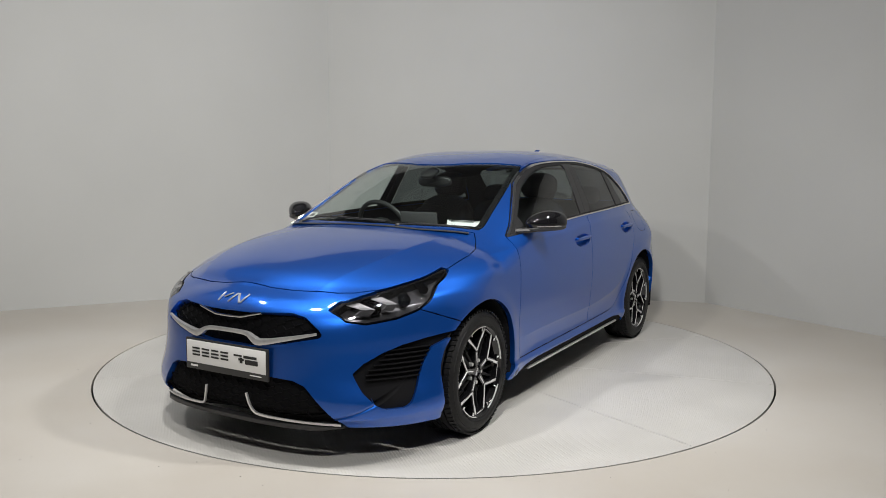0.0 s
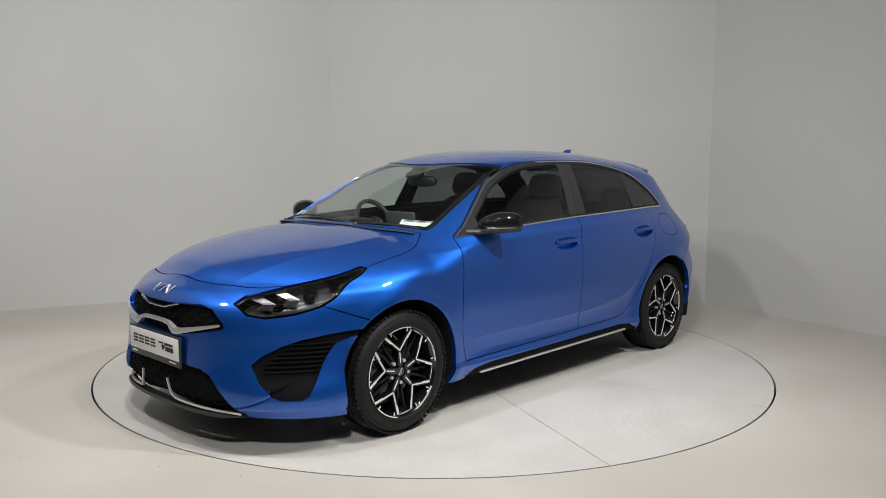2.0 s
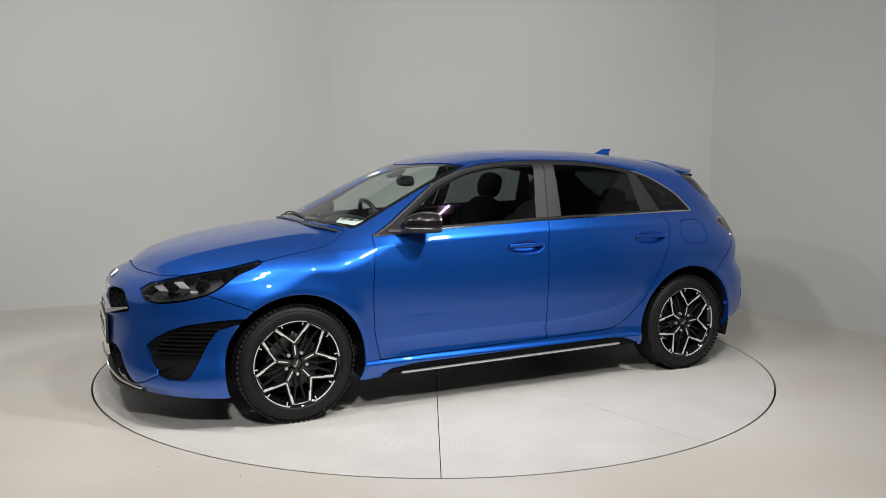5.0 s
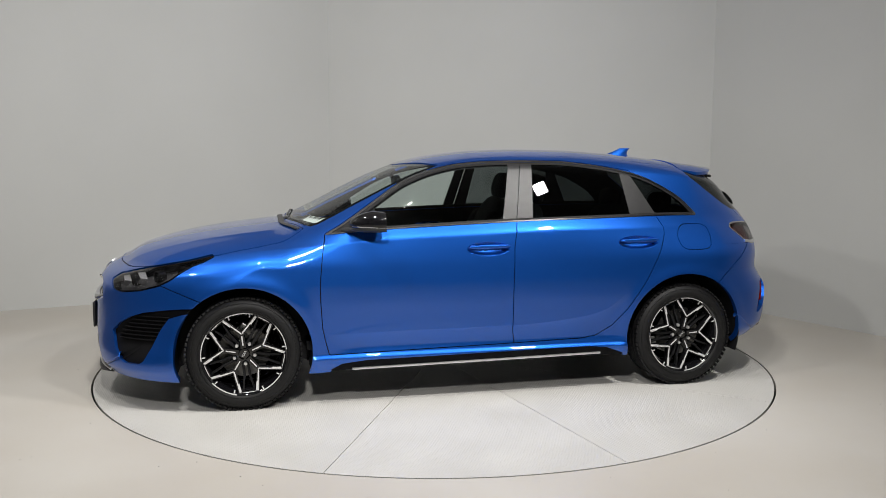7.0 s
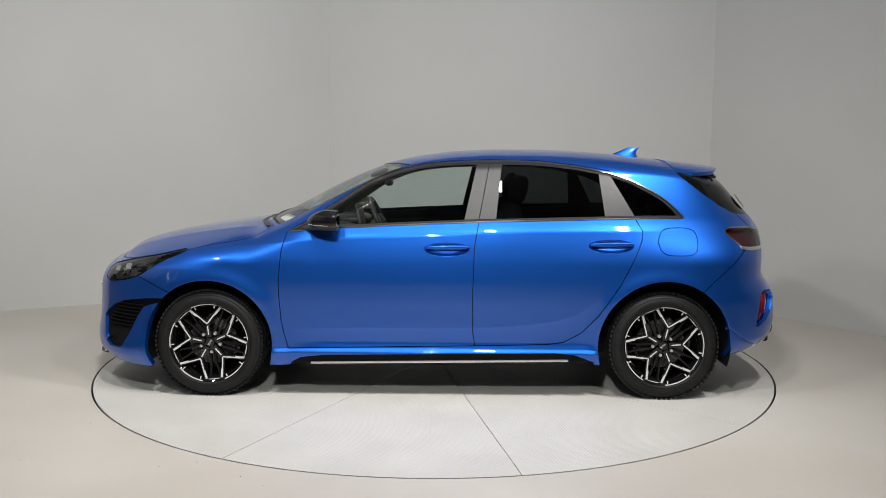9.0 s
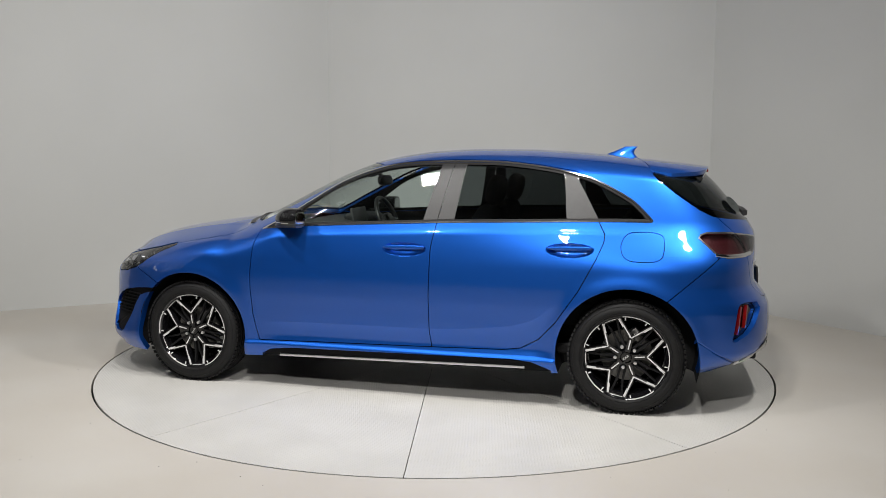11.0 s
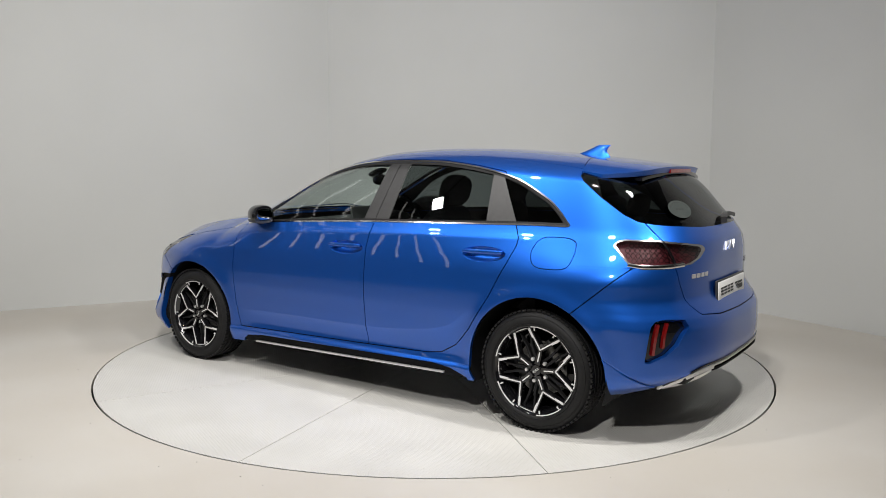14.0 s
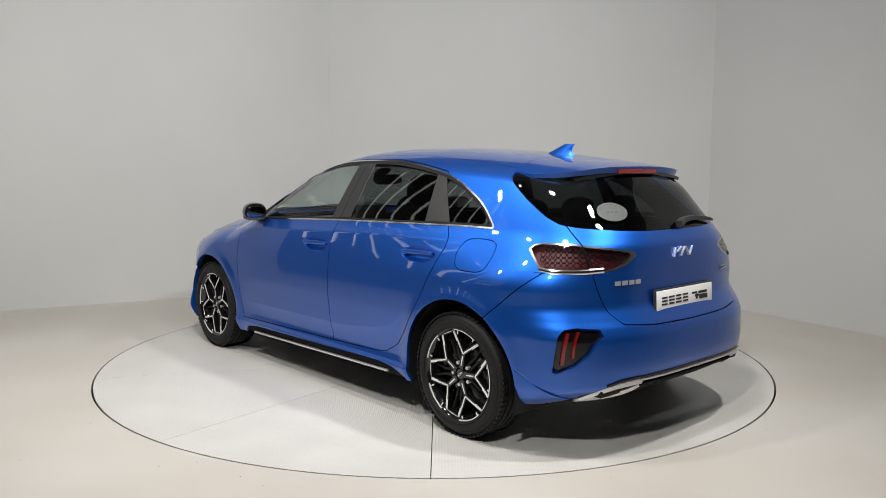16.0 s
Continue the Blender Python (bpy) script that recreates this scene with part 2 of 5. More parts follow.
def lathe(bm, prof, m, segs=64, closed=False):
    """Turn a profile of (radius, along) round the axis y of m."""
    rings = []
    for k in range(segs):
        a = 2 * math.pi * k / segs
        rings.append([bm.verts.new(m @ Vector((r * math.cos(a), y, r * math.sin(a)))) for r, y in prof])
    n = len(prof)
    for k in range(segs):
        for i in range(n if closed else n - 1):
            j = (i + 1) % n
            bm.faces.new((rings[k][i], rings[k][j], rings[(k + 1) % segs][j], rings[(k + 1) % segs][i]))
    bmesh.ops.recalc_face_normals(bm, faces=bm.faces)
    return bm


def sweep(bm, pts, sec, up=(0, 0, 1), closed=False, scale=None):
    """Sweep a section of (side, up) pairs along points."""
    p = [Vector(q) for q in pts]
    rings = []
    for i, q in enumerate(p):
        a = p[i - 1] if (i or closed) else q
        b = p[(i + 1) % len(p)] if (i < len(p) - 1 or closed) else q
        t = (b - a).normalized()
        s = t.cross(Vector(up)).normalized()
        w = s.cross(t)
        k = scale[i] if scale else 1.0
        rings.append([bm.verts.new(q + s * (c * k) + w * (d * k)) for c, d in sec])
    n = len(sec)
    for i in range(len(p) if closed else len(p) - 1):
        A, B = rings[i], rings[(i + 1) % len(p)]
        for j in range(n):
            bm.faces.new((A[j], A[(j + 1) % n], B[(j + 1) % n], B[j]))
    if not closed:
        bm.faces.new(rings[0][::-1])
        bm.faces.new(rings[-1])
    bmesh.ops.recalc_face_normals(bm, faces=bm.faces)
    return bm


def round_sec(r, k=10, flat=1.0):
    return [(r * math.cos(2 * math.pi * i / k), r * flat * math.sin(2 * math.pi * i / k)) for i in range(k)]


def superblob(bm, c, r, e=2.8, nu=28, nv=16, turn=None):
    """A rounded cushion-like solid."""
    m = Matrix.Translation(c) @ (turn if turn else Matrix())
    sg = lambda a: math.copysign(abs(a) ** (2 / e), a)
    rows = []
    for j in range(1, nv):
        ph = -math.pi / 2 + math.pi * j / nv
        rows.append([bm.verts.new(m @ Vector((r[0] * sg(math.cos(ph)) * sg(math.cos(2 * math.pi * i / nu)), r[1] * sg(math.cos(ph)) * sg(math.sin(2 * math.pi * i / nu)), r[2] * sg(math.sin(ph))))) for i in range(nu)])
    lo, hi = bm.verts.new(m @ Vector((0, 0, -r[2]))), bm.verts.new(m @ Vector((0, 0, r[2])))
    for j in range(len(rows) - 1):
        for i in range(nu):
            bm.faces.new((rows[j][i], rows[j][(i + 1) % nu], rows[j + 1][(i + 1) % nu], rows[j + 1][i]))
    for i in range(nu):
        bm.faces.new((lo, rows[0][(i + 1) % nu], rows[0][i]))
        bm.faces.new((hi, rows[-1][i], rows[-1][(i + 1) % nu]))
    return bm


def end_x(y, z, tail=False):
    """Where the nose or tail lies at y, z."""
    y = abs(y)
    a, b = (float(tail_x(z)), 1.2) if tail else (float(nose_x(z)), -1.2)
    for _ in range(40):
        c = (a + b) / 2
        if half_width(np.array([c]), np.array([z]))[0] < y:
            a = c
        else:
            b = c
    return (a + b) / 2


def on_end(pts, tail=False, out=0.0):
    """Points of (y, z) laid on the nose or tail, out metres before it."""
    s = 1 if tail else -1
    return [(end_x(y, z, tail) + s * out, y, z) for y, z in pts]


def on_flank(pts, out=0.0, side=-1):
    return [(x, side * (float(half_width(np.array([x]), np.array([z]))[0]) + out), z) for x, z in pts]


def dense(pts, k=6):
    """A smooth open run through points."""
    p = np.array(pts, float)
    q = np.vstack([2 * p[0] - p[1], p, 2 * p[-1] - p[-2]])
    out = []
    for i in range(1, len(q) - 2):
        for t in np.linspace(0, 1, k, endpoint=False):
            a, b, c, d = q[i - 1:i + 3]
            out.append(0.5 * (2 * b + (c - a) * t + (2 * a - 5 * b + 4 * c - d) * t * t + (3 * b - a - 3 * c + d) * t ** 3))
    return [tuple(o) for o in out] + [tuple(p[-1])]
# ---- the room ----
def wall(name, p, q, cove=0.0, mat=WALLM, label="plain pale grey painted studio wall"):
    """A wall 0.2 m thick whose inner face runs from p to q; cove: radius of the rounded foot."""
    p, q = Vector((*p, 0)), Vector((*q, 0))
    d = (q - p).normalized()
    n = Vector((-d.y, d.x, 0))
    prof = [(0.0, CEIL), (0.2, CEIL), (0.2, -0.1), (0.0, -0.1)]
    if cove:
        prof += [(-cove, 0.0005)] + [(-cove * (1 - math.sin(a)), 0.0005 + cove * (1 - math.cos(a))) for a in [math.pi / 2 * k / 8 for k in range(1, 9)]]
    bm = bmesh.new()
    ends = [[bm.verts.new(v + n * o + Vector((0, 0, z))) for o, z in prof] for v in (p, q)]
    k = len(prof)
    for i in range(k):
        bm.faces.new((ends[0][i], ends[0][(i + 1) % k], ends[1][(i + 1) % k], ends[1][i]))
    bm.faces.new(ends[0][::-1])
    bm.faces.new(ends[1])
    bmesh.ops.recalc_face_normals(bm, faces=bm.faces)
    ob = part(name, bm, mat, None)
    return tagged(ob, label, "wall", kind="structure")


CORNERS = [(-1.17, 3.30), (2.80, 2.36), (5.9, -2.85), (5.9, -6.9), (-5.6, -6.9), (-5.6, 1.05)]
wall("wall_north", CORNERS[1], CORNERS[0], 0.10)
wall("wall_east", CORNERS[2], CORNERS[1])
wall("wall_southeast", CORNERS[3], CORNERS[2], 0, DARKWALL, "plain dark grey wall behind the camera")
wall("wall_south", CORNERS[4], CORNERS[3], 0, DARKWALL, "plain dark grey wall behind the camera")
wall("wall_west", CORNERS[5], CORNERS[4], 0, DARKWALL, "plain dark grey wall behind the camera")
wall("wall_northwest", CORNERS[0], CORNERS[5], 0.16)

RT = 2.2546
bm = bmesh.new()
K = 180
ring = [bm.verts.new(((RT + 0.006) * math.cos(2 * math.pi * k / K), (RT + 0.006) * math.sin(2 * math.pi * k / K), 0)) for k in range(K)]
low = [bm.verts.new((v.co.x, v.co.y, -0.05)) for v in ring]
far = [bm.verts.new((11 * math.cos(2 * math.pi * k / K), 11 * math.sin(2 * math.pi * k / K), 0)) for k in range(K)]
for k in range(K):
    j = (k + 1) % K
    bm.faces.new((ring[k], far[k], far[j], ring[j]))
    bm.faces.new((low[k], ring[k], ring[j], low[j]))
floor = tagged(part("floor", bm, FLOORM, None), "smooth off-white painted concrete floor with faint stains", "floor", kind="structure")
bm = bmesh.new()
cyl(bm, RT + 0.1, RT + 0.1, 0.05, pose(0, 0, -0.076), 96)
tagged(part("pit", bm, PITM, None), "dark pit under the turntable", "pit", kind="structure")
bm = bmesh.new()
box(bm, 0, -2.5, CEIL + 0.05, 13, 13, 0.1)
tagged(part("ceiling", bm, CEILM, None, "", False), "plain painted ceiling", "ceiling", kind="structure")

# unseen dark upper band, added over the pale walls to darken reflections
for name, ends in (("wall_north_upper", (1, 0)), ("wall_east_upper", (2, 1)), ("wall_northwest_upper", (0, 5))):
    p, q = (Vector((*CORNERS[i], 0)) for i in ends)
    bm = bmesh.new()
    d = (q - p).normalized()
    n = Vector((-d.y, d.x, 0))
    top = [bm.verts.new(v + n * w + Vector((0, 0, z))) for z in (BAND, CEIL) for v, w in ((p, 0.212), (q, 0.212), (q, 0.19), (p, 0.19))]
    for f in ((0, 1, 5, 4), (1, 2, 6, 5), (2, 3, 7, 6), (3, 0, 4, 7), (3, 2, 1, 0), (4, 5, 6, 7)):
        bm.faces.new([top[i] for i in f])
    bmesh.ops.recalc_face_normals(bm, faces=bm.faces)
    tagged(part(name, bm, DARKWALL, None, "", False), "unseen dark band added atop the studio wall to darken reflections", "wall", kind="structure")

# upright strip lights on the side wall
strip = tagged(new("strip_light"), "slim upright strip light, lit, on the dark side wall", "strip light", "strip lights")
bm = bmesh.new()
box(bm, 0.010, 0, 0, 0.020, 0.060, 3.70, 0.004, None, 1)
part("housing", bm, RIBM, strip, "pale strip housing")
bm = bmesh.new()
box(bm, 0.026, 0, 0, 0.012, 0.042, 3.64, 0.005, None, 1)
part("tube", bm, STRIPM, strip, "glowing tube")
strip.matrix_basis = pose(-5.4, -3.45, 3.2)
for k in range(1, 13):
    copy_thing(strip, pose(-5.4, -3.45 + k * 0.345, 3.2))

# turntable of ten white tread plates
turntable = tagged(new("turntable"), "round white-painted tread-plate turntable set flush in the floor", "turntable")
bm = bmesh.new()
cyl(bm, RT - 0.02, RT - 0.02, 0.03, pose(0, 0, -0.030), 128)
part("base", bm, PITM, turntable, "dark steel base")
def sector(deg, span):
    """A plate of the turntable from 0.30 m to its rim."""
    bm = bmesh.new()
    n, g, a1 = max(12, int(span)), 0.0022, radians(span)
    rows = []
    for i in range(n + 1):
        q = []
        for r in (0.30, RT - 0.006):
            a = min(max(a1 * i / n, g / r), a1 - g / r)
            q += [bm.verts.new((r * math.cos(a), r * math.sin(a), z)) for z in (0, -0.012)]
        rows.append(q)
    for p, q in zip(rows, rows[1:]):
        bm.faces.new((p[0], p[2], q[2], q[0]))
        bm.faces.new((p[2], p[3], q[3], q[2]))
        bm.faces.new((p[1], p[0], q[0], q[1]))
    for q in (rows[0], rows[-1]):
        bm.faces.new((q[0], q[1], q[3], q[2]))
    bmesh.ops.recalc_face_normals(bm, faces=bm.faces)
    ob = part("tread_plate", bm, TABLEM, turntable, "", False)
    ob.matrix_basis = pose(0, 0, 0, 0, 0, deg)


for deg, span in ((65.4, 36), (101.4, 36.6), (138, 107.4), (245.4, 36), (281.4, 36.6), (318, 107.4)):
    sector(deg, span)
bm = bmesh.new()
cyl(bm, 0.297, 0.297, 0.012, pose(0, 0, -0.006), 64)
part("centre_plate", bm, TABLEM, turntable, "", False)

# ceiling lamps and the added fill: turned housings, each just behind its light
for (x, y), _, aim, _ in LAMPS:
    lamp = tagged(new("ceiling_light"), "square studio lamp head hanging from the ceiling, lit; the one over the camera is an added fill", "ceiling light", "ceiling lights")
    lamp.location = (x, y, CEIL)
    m = look((0, 0, LAMPZ - CEIL), Vector(aim) - Vector((x, y, CEIL)))
    bm = bmesh.new()
    box(bm, 0, 0, 0.055, 0.25, 0.25, 0.09, 0.01)
    bm.transform(m)
    part("housing", bm, PLASTIC, lamp, "black metal lamp housing")
    bm = bmesh.new()
    sweep(bm, [(0, 0, -0.002), (0, 0, LAMPZ - CEIL + 0.08)], round_sec(0.015, 10), (0, 1, 0))
    part("stem", bm, PLASTIC, lamp, "black stem")
    bm = bmesh.new()
    box(bm, 0, 0, 0.006, 0.20, 0.20, 0.006, 0.001)
    bm.transform(m)
    part("diffuser", bm, LAMPM, lamp, "glowing diffuser")

# small flecks of dirt on the floor
rng = random.Random(5)
bm = bmesh.new()
for k in range(46):
    a, d = rng.uniform(3.3, 6.1), rng.uniform(2.32, 3.6)
    x, y, s = d * math.cos(a), d * math.sin(a), rng.uniform(0.002, 0.0055)
    ring = [bm.verts.new((x + s * rng.uniform(0.5, 1.3) * math.cos(t), y + s * rng.uniform(0.5, 1.3) * math.sin(t), 0.001)) for t in [2 * math.pi * i / 6 for i in range(6)]]
    tip = bm.verts.new((x, y, 0.0025))
    for i in range(6):
        bm.faces.new((ring[i], ring[(i + 1) % 6], tip))
tagged(part("floor_grit", bm, PITM, None, "", False), "scattered dark grit on the painted floor", "grit", kind="stuff")
def spline(pts):
    """Smooth monotone curve through (u, v) pairs; straight beyond its ends."""
    a = np.array(pts, float)
    X, V = a[:, 0], a[:, 1]
    d = np.diff(V) / np.diff(X)
    m = np.empty_like(V)
    m[0], m[-1] = d[0], d[-1]
    w1, w2 = 2 * np.diff(X)[1:] + np.diff(X)[:-1], np.diff(X)[1:] + 2 * np.diff(X)[:-1]
    with np.errstate(divide="ignore", invalid="ignore"):
        h = (w1 + w2) / (w1 / d[:-1] + w2 / d[1:])
    m[1:-1] = np.where(d[:-1] * d[1:] > 0, h, 0)

    def f(x):
        x = np.asarray(x, float)
        i = np.clip(np.searchsorted(X, x) - 1, 0, len(X) - 2)
        L = X[i + 1] - X[i]
        s = (x - X[i]) / L
        q = np.clip(s, 0, 1)
        y = ((1 + 2 * q) * (1 - q) ** 2 * V[i] + q * (1 - q) ** 2 * L * m[i]
             + q * q * (3 - 2 * q) * V[i + 1] + q * q * (q - 1) * L * m[i + 1])
        return y + np.where(s < 0, s * L * m[0], 0) + np.where(s > 1, (s - 1) * L * m[-1], 0)
    return f


# Car space: x towards the tail, y towards the off side, z up. Axles at AXF and AXR.
AXF, AXR, HUB = -1.296, 1.354, 0.317
NOSE = [(-2.130, 0.19), (-2.170, 0.24), (-2.180, 0.32), (-2.176, 0.45), (-2.172, 0.58), (-2.156, 0.68), (-2.114, 0.745), (-2.03, 0.80)]
TOP = [(-2.03, 0.80), (-1.92, 0.860), (-1.80, 0.899), (-1.62, 0.939), (-1.42, 0.971), (-1.22, 0.996), (-1.08, 1.012), (-0.98, 1.055), (-0.83, 1.130),
       (-0.645, 1.227), (-0.46, 1.313), (-0.27, 1.381), (-0.08, 1.422), (0.15, 1.450), (0.45, 1.462), (0.70, 1.460), (1.00, 1.444), (1.30, 1.416), (1.60, 1.376), (1.76, 1.346)]
TAIL = [(1.76, 1.346), (1.84, 1.26), (1.95, 1.13), (2.035, 1.03), (2.064, 0.97), (2.068, 0.90), (2.064, 0.80), (2.068, 0.72), (2.102, 0.660), (2.134, 0.615), (2.153, 0.565), (2.158, 0.45), (2.145, 0.36), (2.07, 0.29), (1.99, 0.25)]
BOTTOM = [(-2.130, 0.19), (-1.90, 0.175), (-1.70, 0.17), (-0.92, 0.188), (0.95, 0.205), (1.72, 0.24), (1.99, 0.25)]
nose_x = spline([(z, x) for x, z in NOSE] + [(1.4, -1.85)])
top_z = spline([(-2.2, 0.762)] + TOP + [(2.3, 1.26)])
tail_x = spline([(z, x) for x, z in TAIL[::-1]] + [(1.5, 1.70)])
bottom_z = spline(BOTTOM)
side_w = spline([(0.12, 0.80), (0.20, 0.845), (0.27, 0.872), (0.36, 0.874), (0.50, 0.884), (0.60, 0.893), (0.68, 0.895), (0.78, 0.890), (0.87, 0.877), (0.94, 0.860), (1.00, 0.838), (1.06, 0.8105), (1.20, 0.743), (1.35, 0.664), (1.46, 0.60)])
upper_taper = spline([(-2.2, 0.90), (-1.6, 0.945), (-1.1, 0.955), (-0.8, 0.975), (-0.2, 1.0), (0.4, 1.0), (1.0, 0.965), (1.47, 0.90), (1.8, 0.83), (2.2, 0.74)])
nose_len = spline([(0.2, 0.50), (0.3, 0.56), (0.42, 0.69), (0.55, 0.77), (0.75, 0.82), (0.9, 0.9)])
tail_len = spline([(0.2, 0.68), (0.6, 0.72), (0.95, 0.56), (1.3, 0.46)])
top_len = spline([(-2.2, 0.16), (-1.7, 0.19), (-1.2, 0.21), (-0.9, 0.26), (-0.6, 0.265), (-0.2, 0.185), (0.2, 0.13), (1.2, 0.125), (1.8, 0.12)])

top_pow = spline([(-2.2, 2.6), (-1.7, 3.0), (-1.1, 2.9), (-0.8, 2.6), (-0.2, 2.9), (0.3, 3.2), (2.0, 3.2)])


# the sharp shoulder line and the edge above the hollow of the doors
shoulder = spline([(-1.6, 0.835), (-1.477, 0.849), (-1.283, 0.873), (-0.963, 0.900), (-0.644, 0.931), (0.0, 0.960), (0.664, 0.982), (1.553, 0.986), (1.9, 0.984)])
door_crease = spline([(-1.0, 0.40), (-0.53, 0.414), (0.25, 0.420), (0.67, 0.455), (0.84, 0.50), (0.97, 0.60), (1.1, 0.68)])
hood_crease = spline([(-2.05, 0.34), (-1.92, 0.405), (-1.75, 0.470), (-1.57, 0.510), (-1.30, 0.535), (-1.0, 0.540)])


def smooth(a, b, x):
    s = np.clip((x - a) / (b - a), 0, 1)
    return s * s * (3 - 2 * s)


def half_width(x, z):
    """Half the width of the bodywork at x, z."""
    w = side_w(z - 0.03 * smooth(-0.8, 1.6, x) * smooth(0.7, 0.95, z))
    k = smooth(0.78, 1.06, z)
    w = w * (1 - k + k * upper_taper(x))
    w = w + 0.013 * (1 - smooth(0.268, 0.296, z)) * smooth(-0.96, -0.90, x) * (1 - smooth(0.94, 1.0, x))
    for ax in (AXF, AXR):
        r = np.hypot(x - ax, z - HUB)
        w = w + 0.012 * np.exp(-((r - 0.385) / 0.055) ** 2)
    fall = np.maximum(door_crease(x) - z, 0)
    w = w - 0.013 * (1 - np.exp(-fall / 0.045)) * smooth(0.275, 0.335, z) * smooth(-0.88, -0.55, x) * (1 - smooth(0.84, 1.02, x))
    over = z - shoulder(x)
    w = w + 0.0070 * np.exp(-np.abs(over) / np.where(over > 0, 0.014, 0.050)) * smooth(-1.75, -1.40, x) * (1 - smooth(1.05, 1.60, x))
    s = np.clip((nose_x(z) + nose_len(z) - x) / nose_len(z), 0, 1)
    w = w * np.maximum(1 - s ** 1.6, 0) ** (1 / 2.9)
    s = np.clip((x - tail_x(z) + tail_len(z)) / tail_len(z), 0, 1)
    w = w * np.maximum(1 - s ** 3.1, 0) ** (1 / 3.1)
    s = np.clip(1 - (top_z(x) - z) / top_len(x), 0, 1)
    w = w * np.maximum(1 - s ** 2.0, 0) ** (1 / top_pow(x))
    return w


def outline(n):
    """The body's outline seen from the side, clockwise from the front lip."""
    z1 = np.linspace(0.19, 0.80, 400)
    x2 = np.linspace(-2.03, 1.76, 1200)
    z3 = np.linspace(1.346, 0.25, 500)
    x4 = np.linspace(1.99, -2.130, 800)
    p = np.concatenate([np.stack([nose_x(z1), z1], 1), np.stack([x2, top_z(x2)], 1)[1:], np.stack([tail_x(z3), z3], 1)[1:], np.stack([x4, bottom_z(x4)], 1)[1:-1]])
    q = np.vstack([p, p[:1]])
    d = np.r_[0, np.cumsum(np.hypot(*np.diff(q, axis=0).T))]
    s = np.linspace(0, d[-1], n, endpoint=False)
    return np.stack([np.interp(s, d, q[:, 0]), np.interp(s, d, q[:, 1])], 1)


def shell_grid(n, m):
    """Points of the near half of the shell, n round the outline, m from the flank to the outline."""
    p = outline(n)
    c = np.stack([np.clip(p[:, 0], -1.55, 1.50), np.full(n, 0.58)], 1)
    b = 1 - (1 - np.linspace(0, 1, 900)) ** 3
    g = c[:, None] + b[None, :, None] * (p - c)[:, None]
    y = -half_width(g[..., 0], g[..., 1])
    y[:, -1] = np.where(p[:, 1] > bottom_z(p[:, 0]) + 0.004, 0, y[:, -1])
    t = np.stack([g[..., 0], y, g[..., 1]], -1)
    d = np.concatenate([np.zeros((n, 1)), np.cumsum(np.linalg.norm(np.diff(t, axis=1), axis=2), 1)], 1)
    out = np.empty((n, m, 3))
    f = np.linspace(0, 1, m)
    for i in range(n):
        for k in range(3):
            out[i, :, k] = np.interp(f * d[i, -1], d[i], t[i, :, k])
    return out
# ---- the car ----
car = tagged(new("car"), "metallic blue five-door hatchback with black trim standing on a turntable", "car")
grid = shell_grid(820, 135)
gn, gm = grid.shape[:2]
# pressed ridges along the bonnet
gx, gy, gz = grid[..., 0], grid[..., 1], grid[..., 2]
aside = -gy - hood_crease(gx)
grid[..., 2] = gz + 0.008 * np.exp(-np.abs(aside) / np.where(aside < 0, 0.12, 0.06)) * smooth(-2.03, -1.90, gx) * (1 - smooth(-1.16, -1.06, gx)) * smooth(0.70, 0.78, gz)
du = np.roll(grid, -1, 0) - np.roll(grid, 1, 0)
dv = np.gradient(grid, axis=1)
norm = np.cross(du, dv)
norm /= np.maximum(np.linalg.norm(norm, axis=2, keepdims=True), 1e-12)
if norm[gn // 2, 5, 1] > 0:
    norm = -norm
mid = np.abs(grid[:, -1, 1]) < 1e-3
norm[mid, -1, 1] = 0
norm /= np.maximum(np.linalg.norm(norm, axis=2, keepdims=True), 1e-12)
ia, ja = np.meshgrid(np.arange(gn), np.arange(gm - 1), indexing="ij")
ib = (ia + 1) % gn
q0, q1, q2, q3 = ia * gm + ja, ia * gm + ja + 1, ib * gm + ja + 1, ib * gm + ja
tri = np.concatenate([np.stack([q0, q2, q1], -1).reshape(-1, 3), np.stack([q0, q3, q2], -1).reshape(-1, 3)])
V0, N0 = grid.reshape(-1, 3), norm.reshape(-1, 3)
fn = np.cross(V0[tri[:, 1]] - V0[tri[:, 0]], V0[tri[:, 2]] - V0[tri[:, 0]])
if (fn * N0[tri[:, 0]]).sum() < 0:
    tri = tri[:, ::-1]
whole = Skin(V0, N0, tri)

ahead = lambda x: (lambda v: x - v[:, 0])
behind = lambda x: (lambda v: v[:, 0] - x)
arch_f = lambda v: 0.374 - np.hypot(v[:, 0] - AXF, v[:, 2] - HUB)
arch_r = lambda v: 0.384 - np.hypot(v[:, 0] - AXR, v[:, 2] - HUB)
lamp_f = loop_field([(-2.026, 0.708), (-1.972, 0.743), (-1.900, 0.763), (-1.82, 0.782), (-1.737, 0.799), (-1.60, 0.826), (-1.455, 0.860), (-1.448, 0.850), (-1.50, 0.825), (-1.56, 0.802), (-1.62, 0.770), (-1.68, 0.728), (-1.74, 0.697), (-1.843, 0.667), (-1.96, 0.650), (-2.012, 0.664)], "xz", False)
grille_up = loop_field([(0.06, 0.686), (-0.10, 0.687), (-0.25, 0.695), (-0.34, 0.699), (-0.41, 0.682), (-0.475, 0.630), (-0.492, 0.604), (-0.475, 0.592), (-0.30, 0.557), (-0.12, 0.537), (0.06, 0.535)], "yz", False, ahead(-1.7))
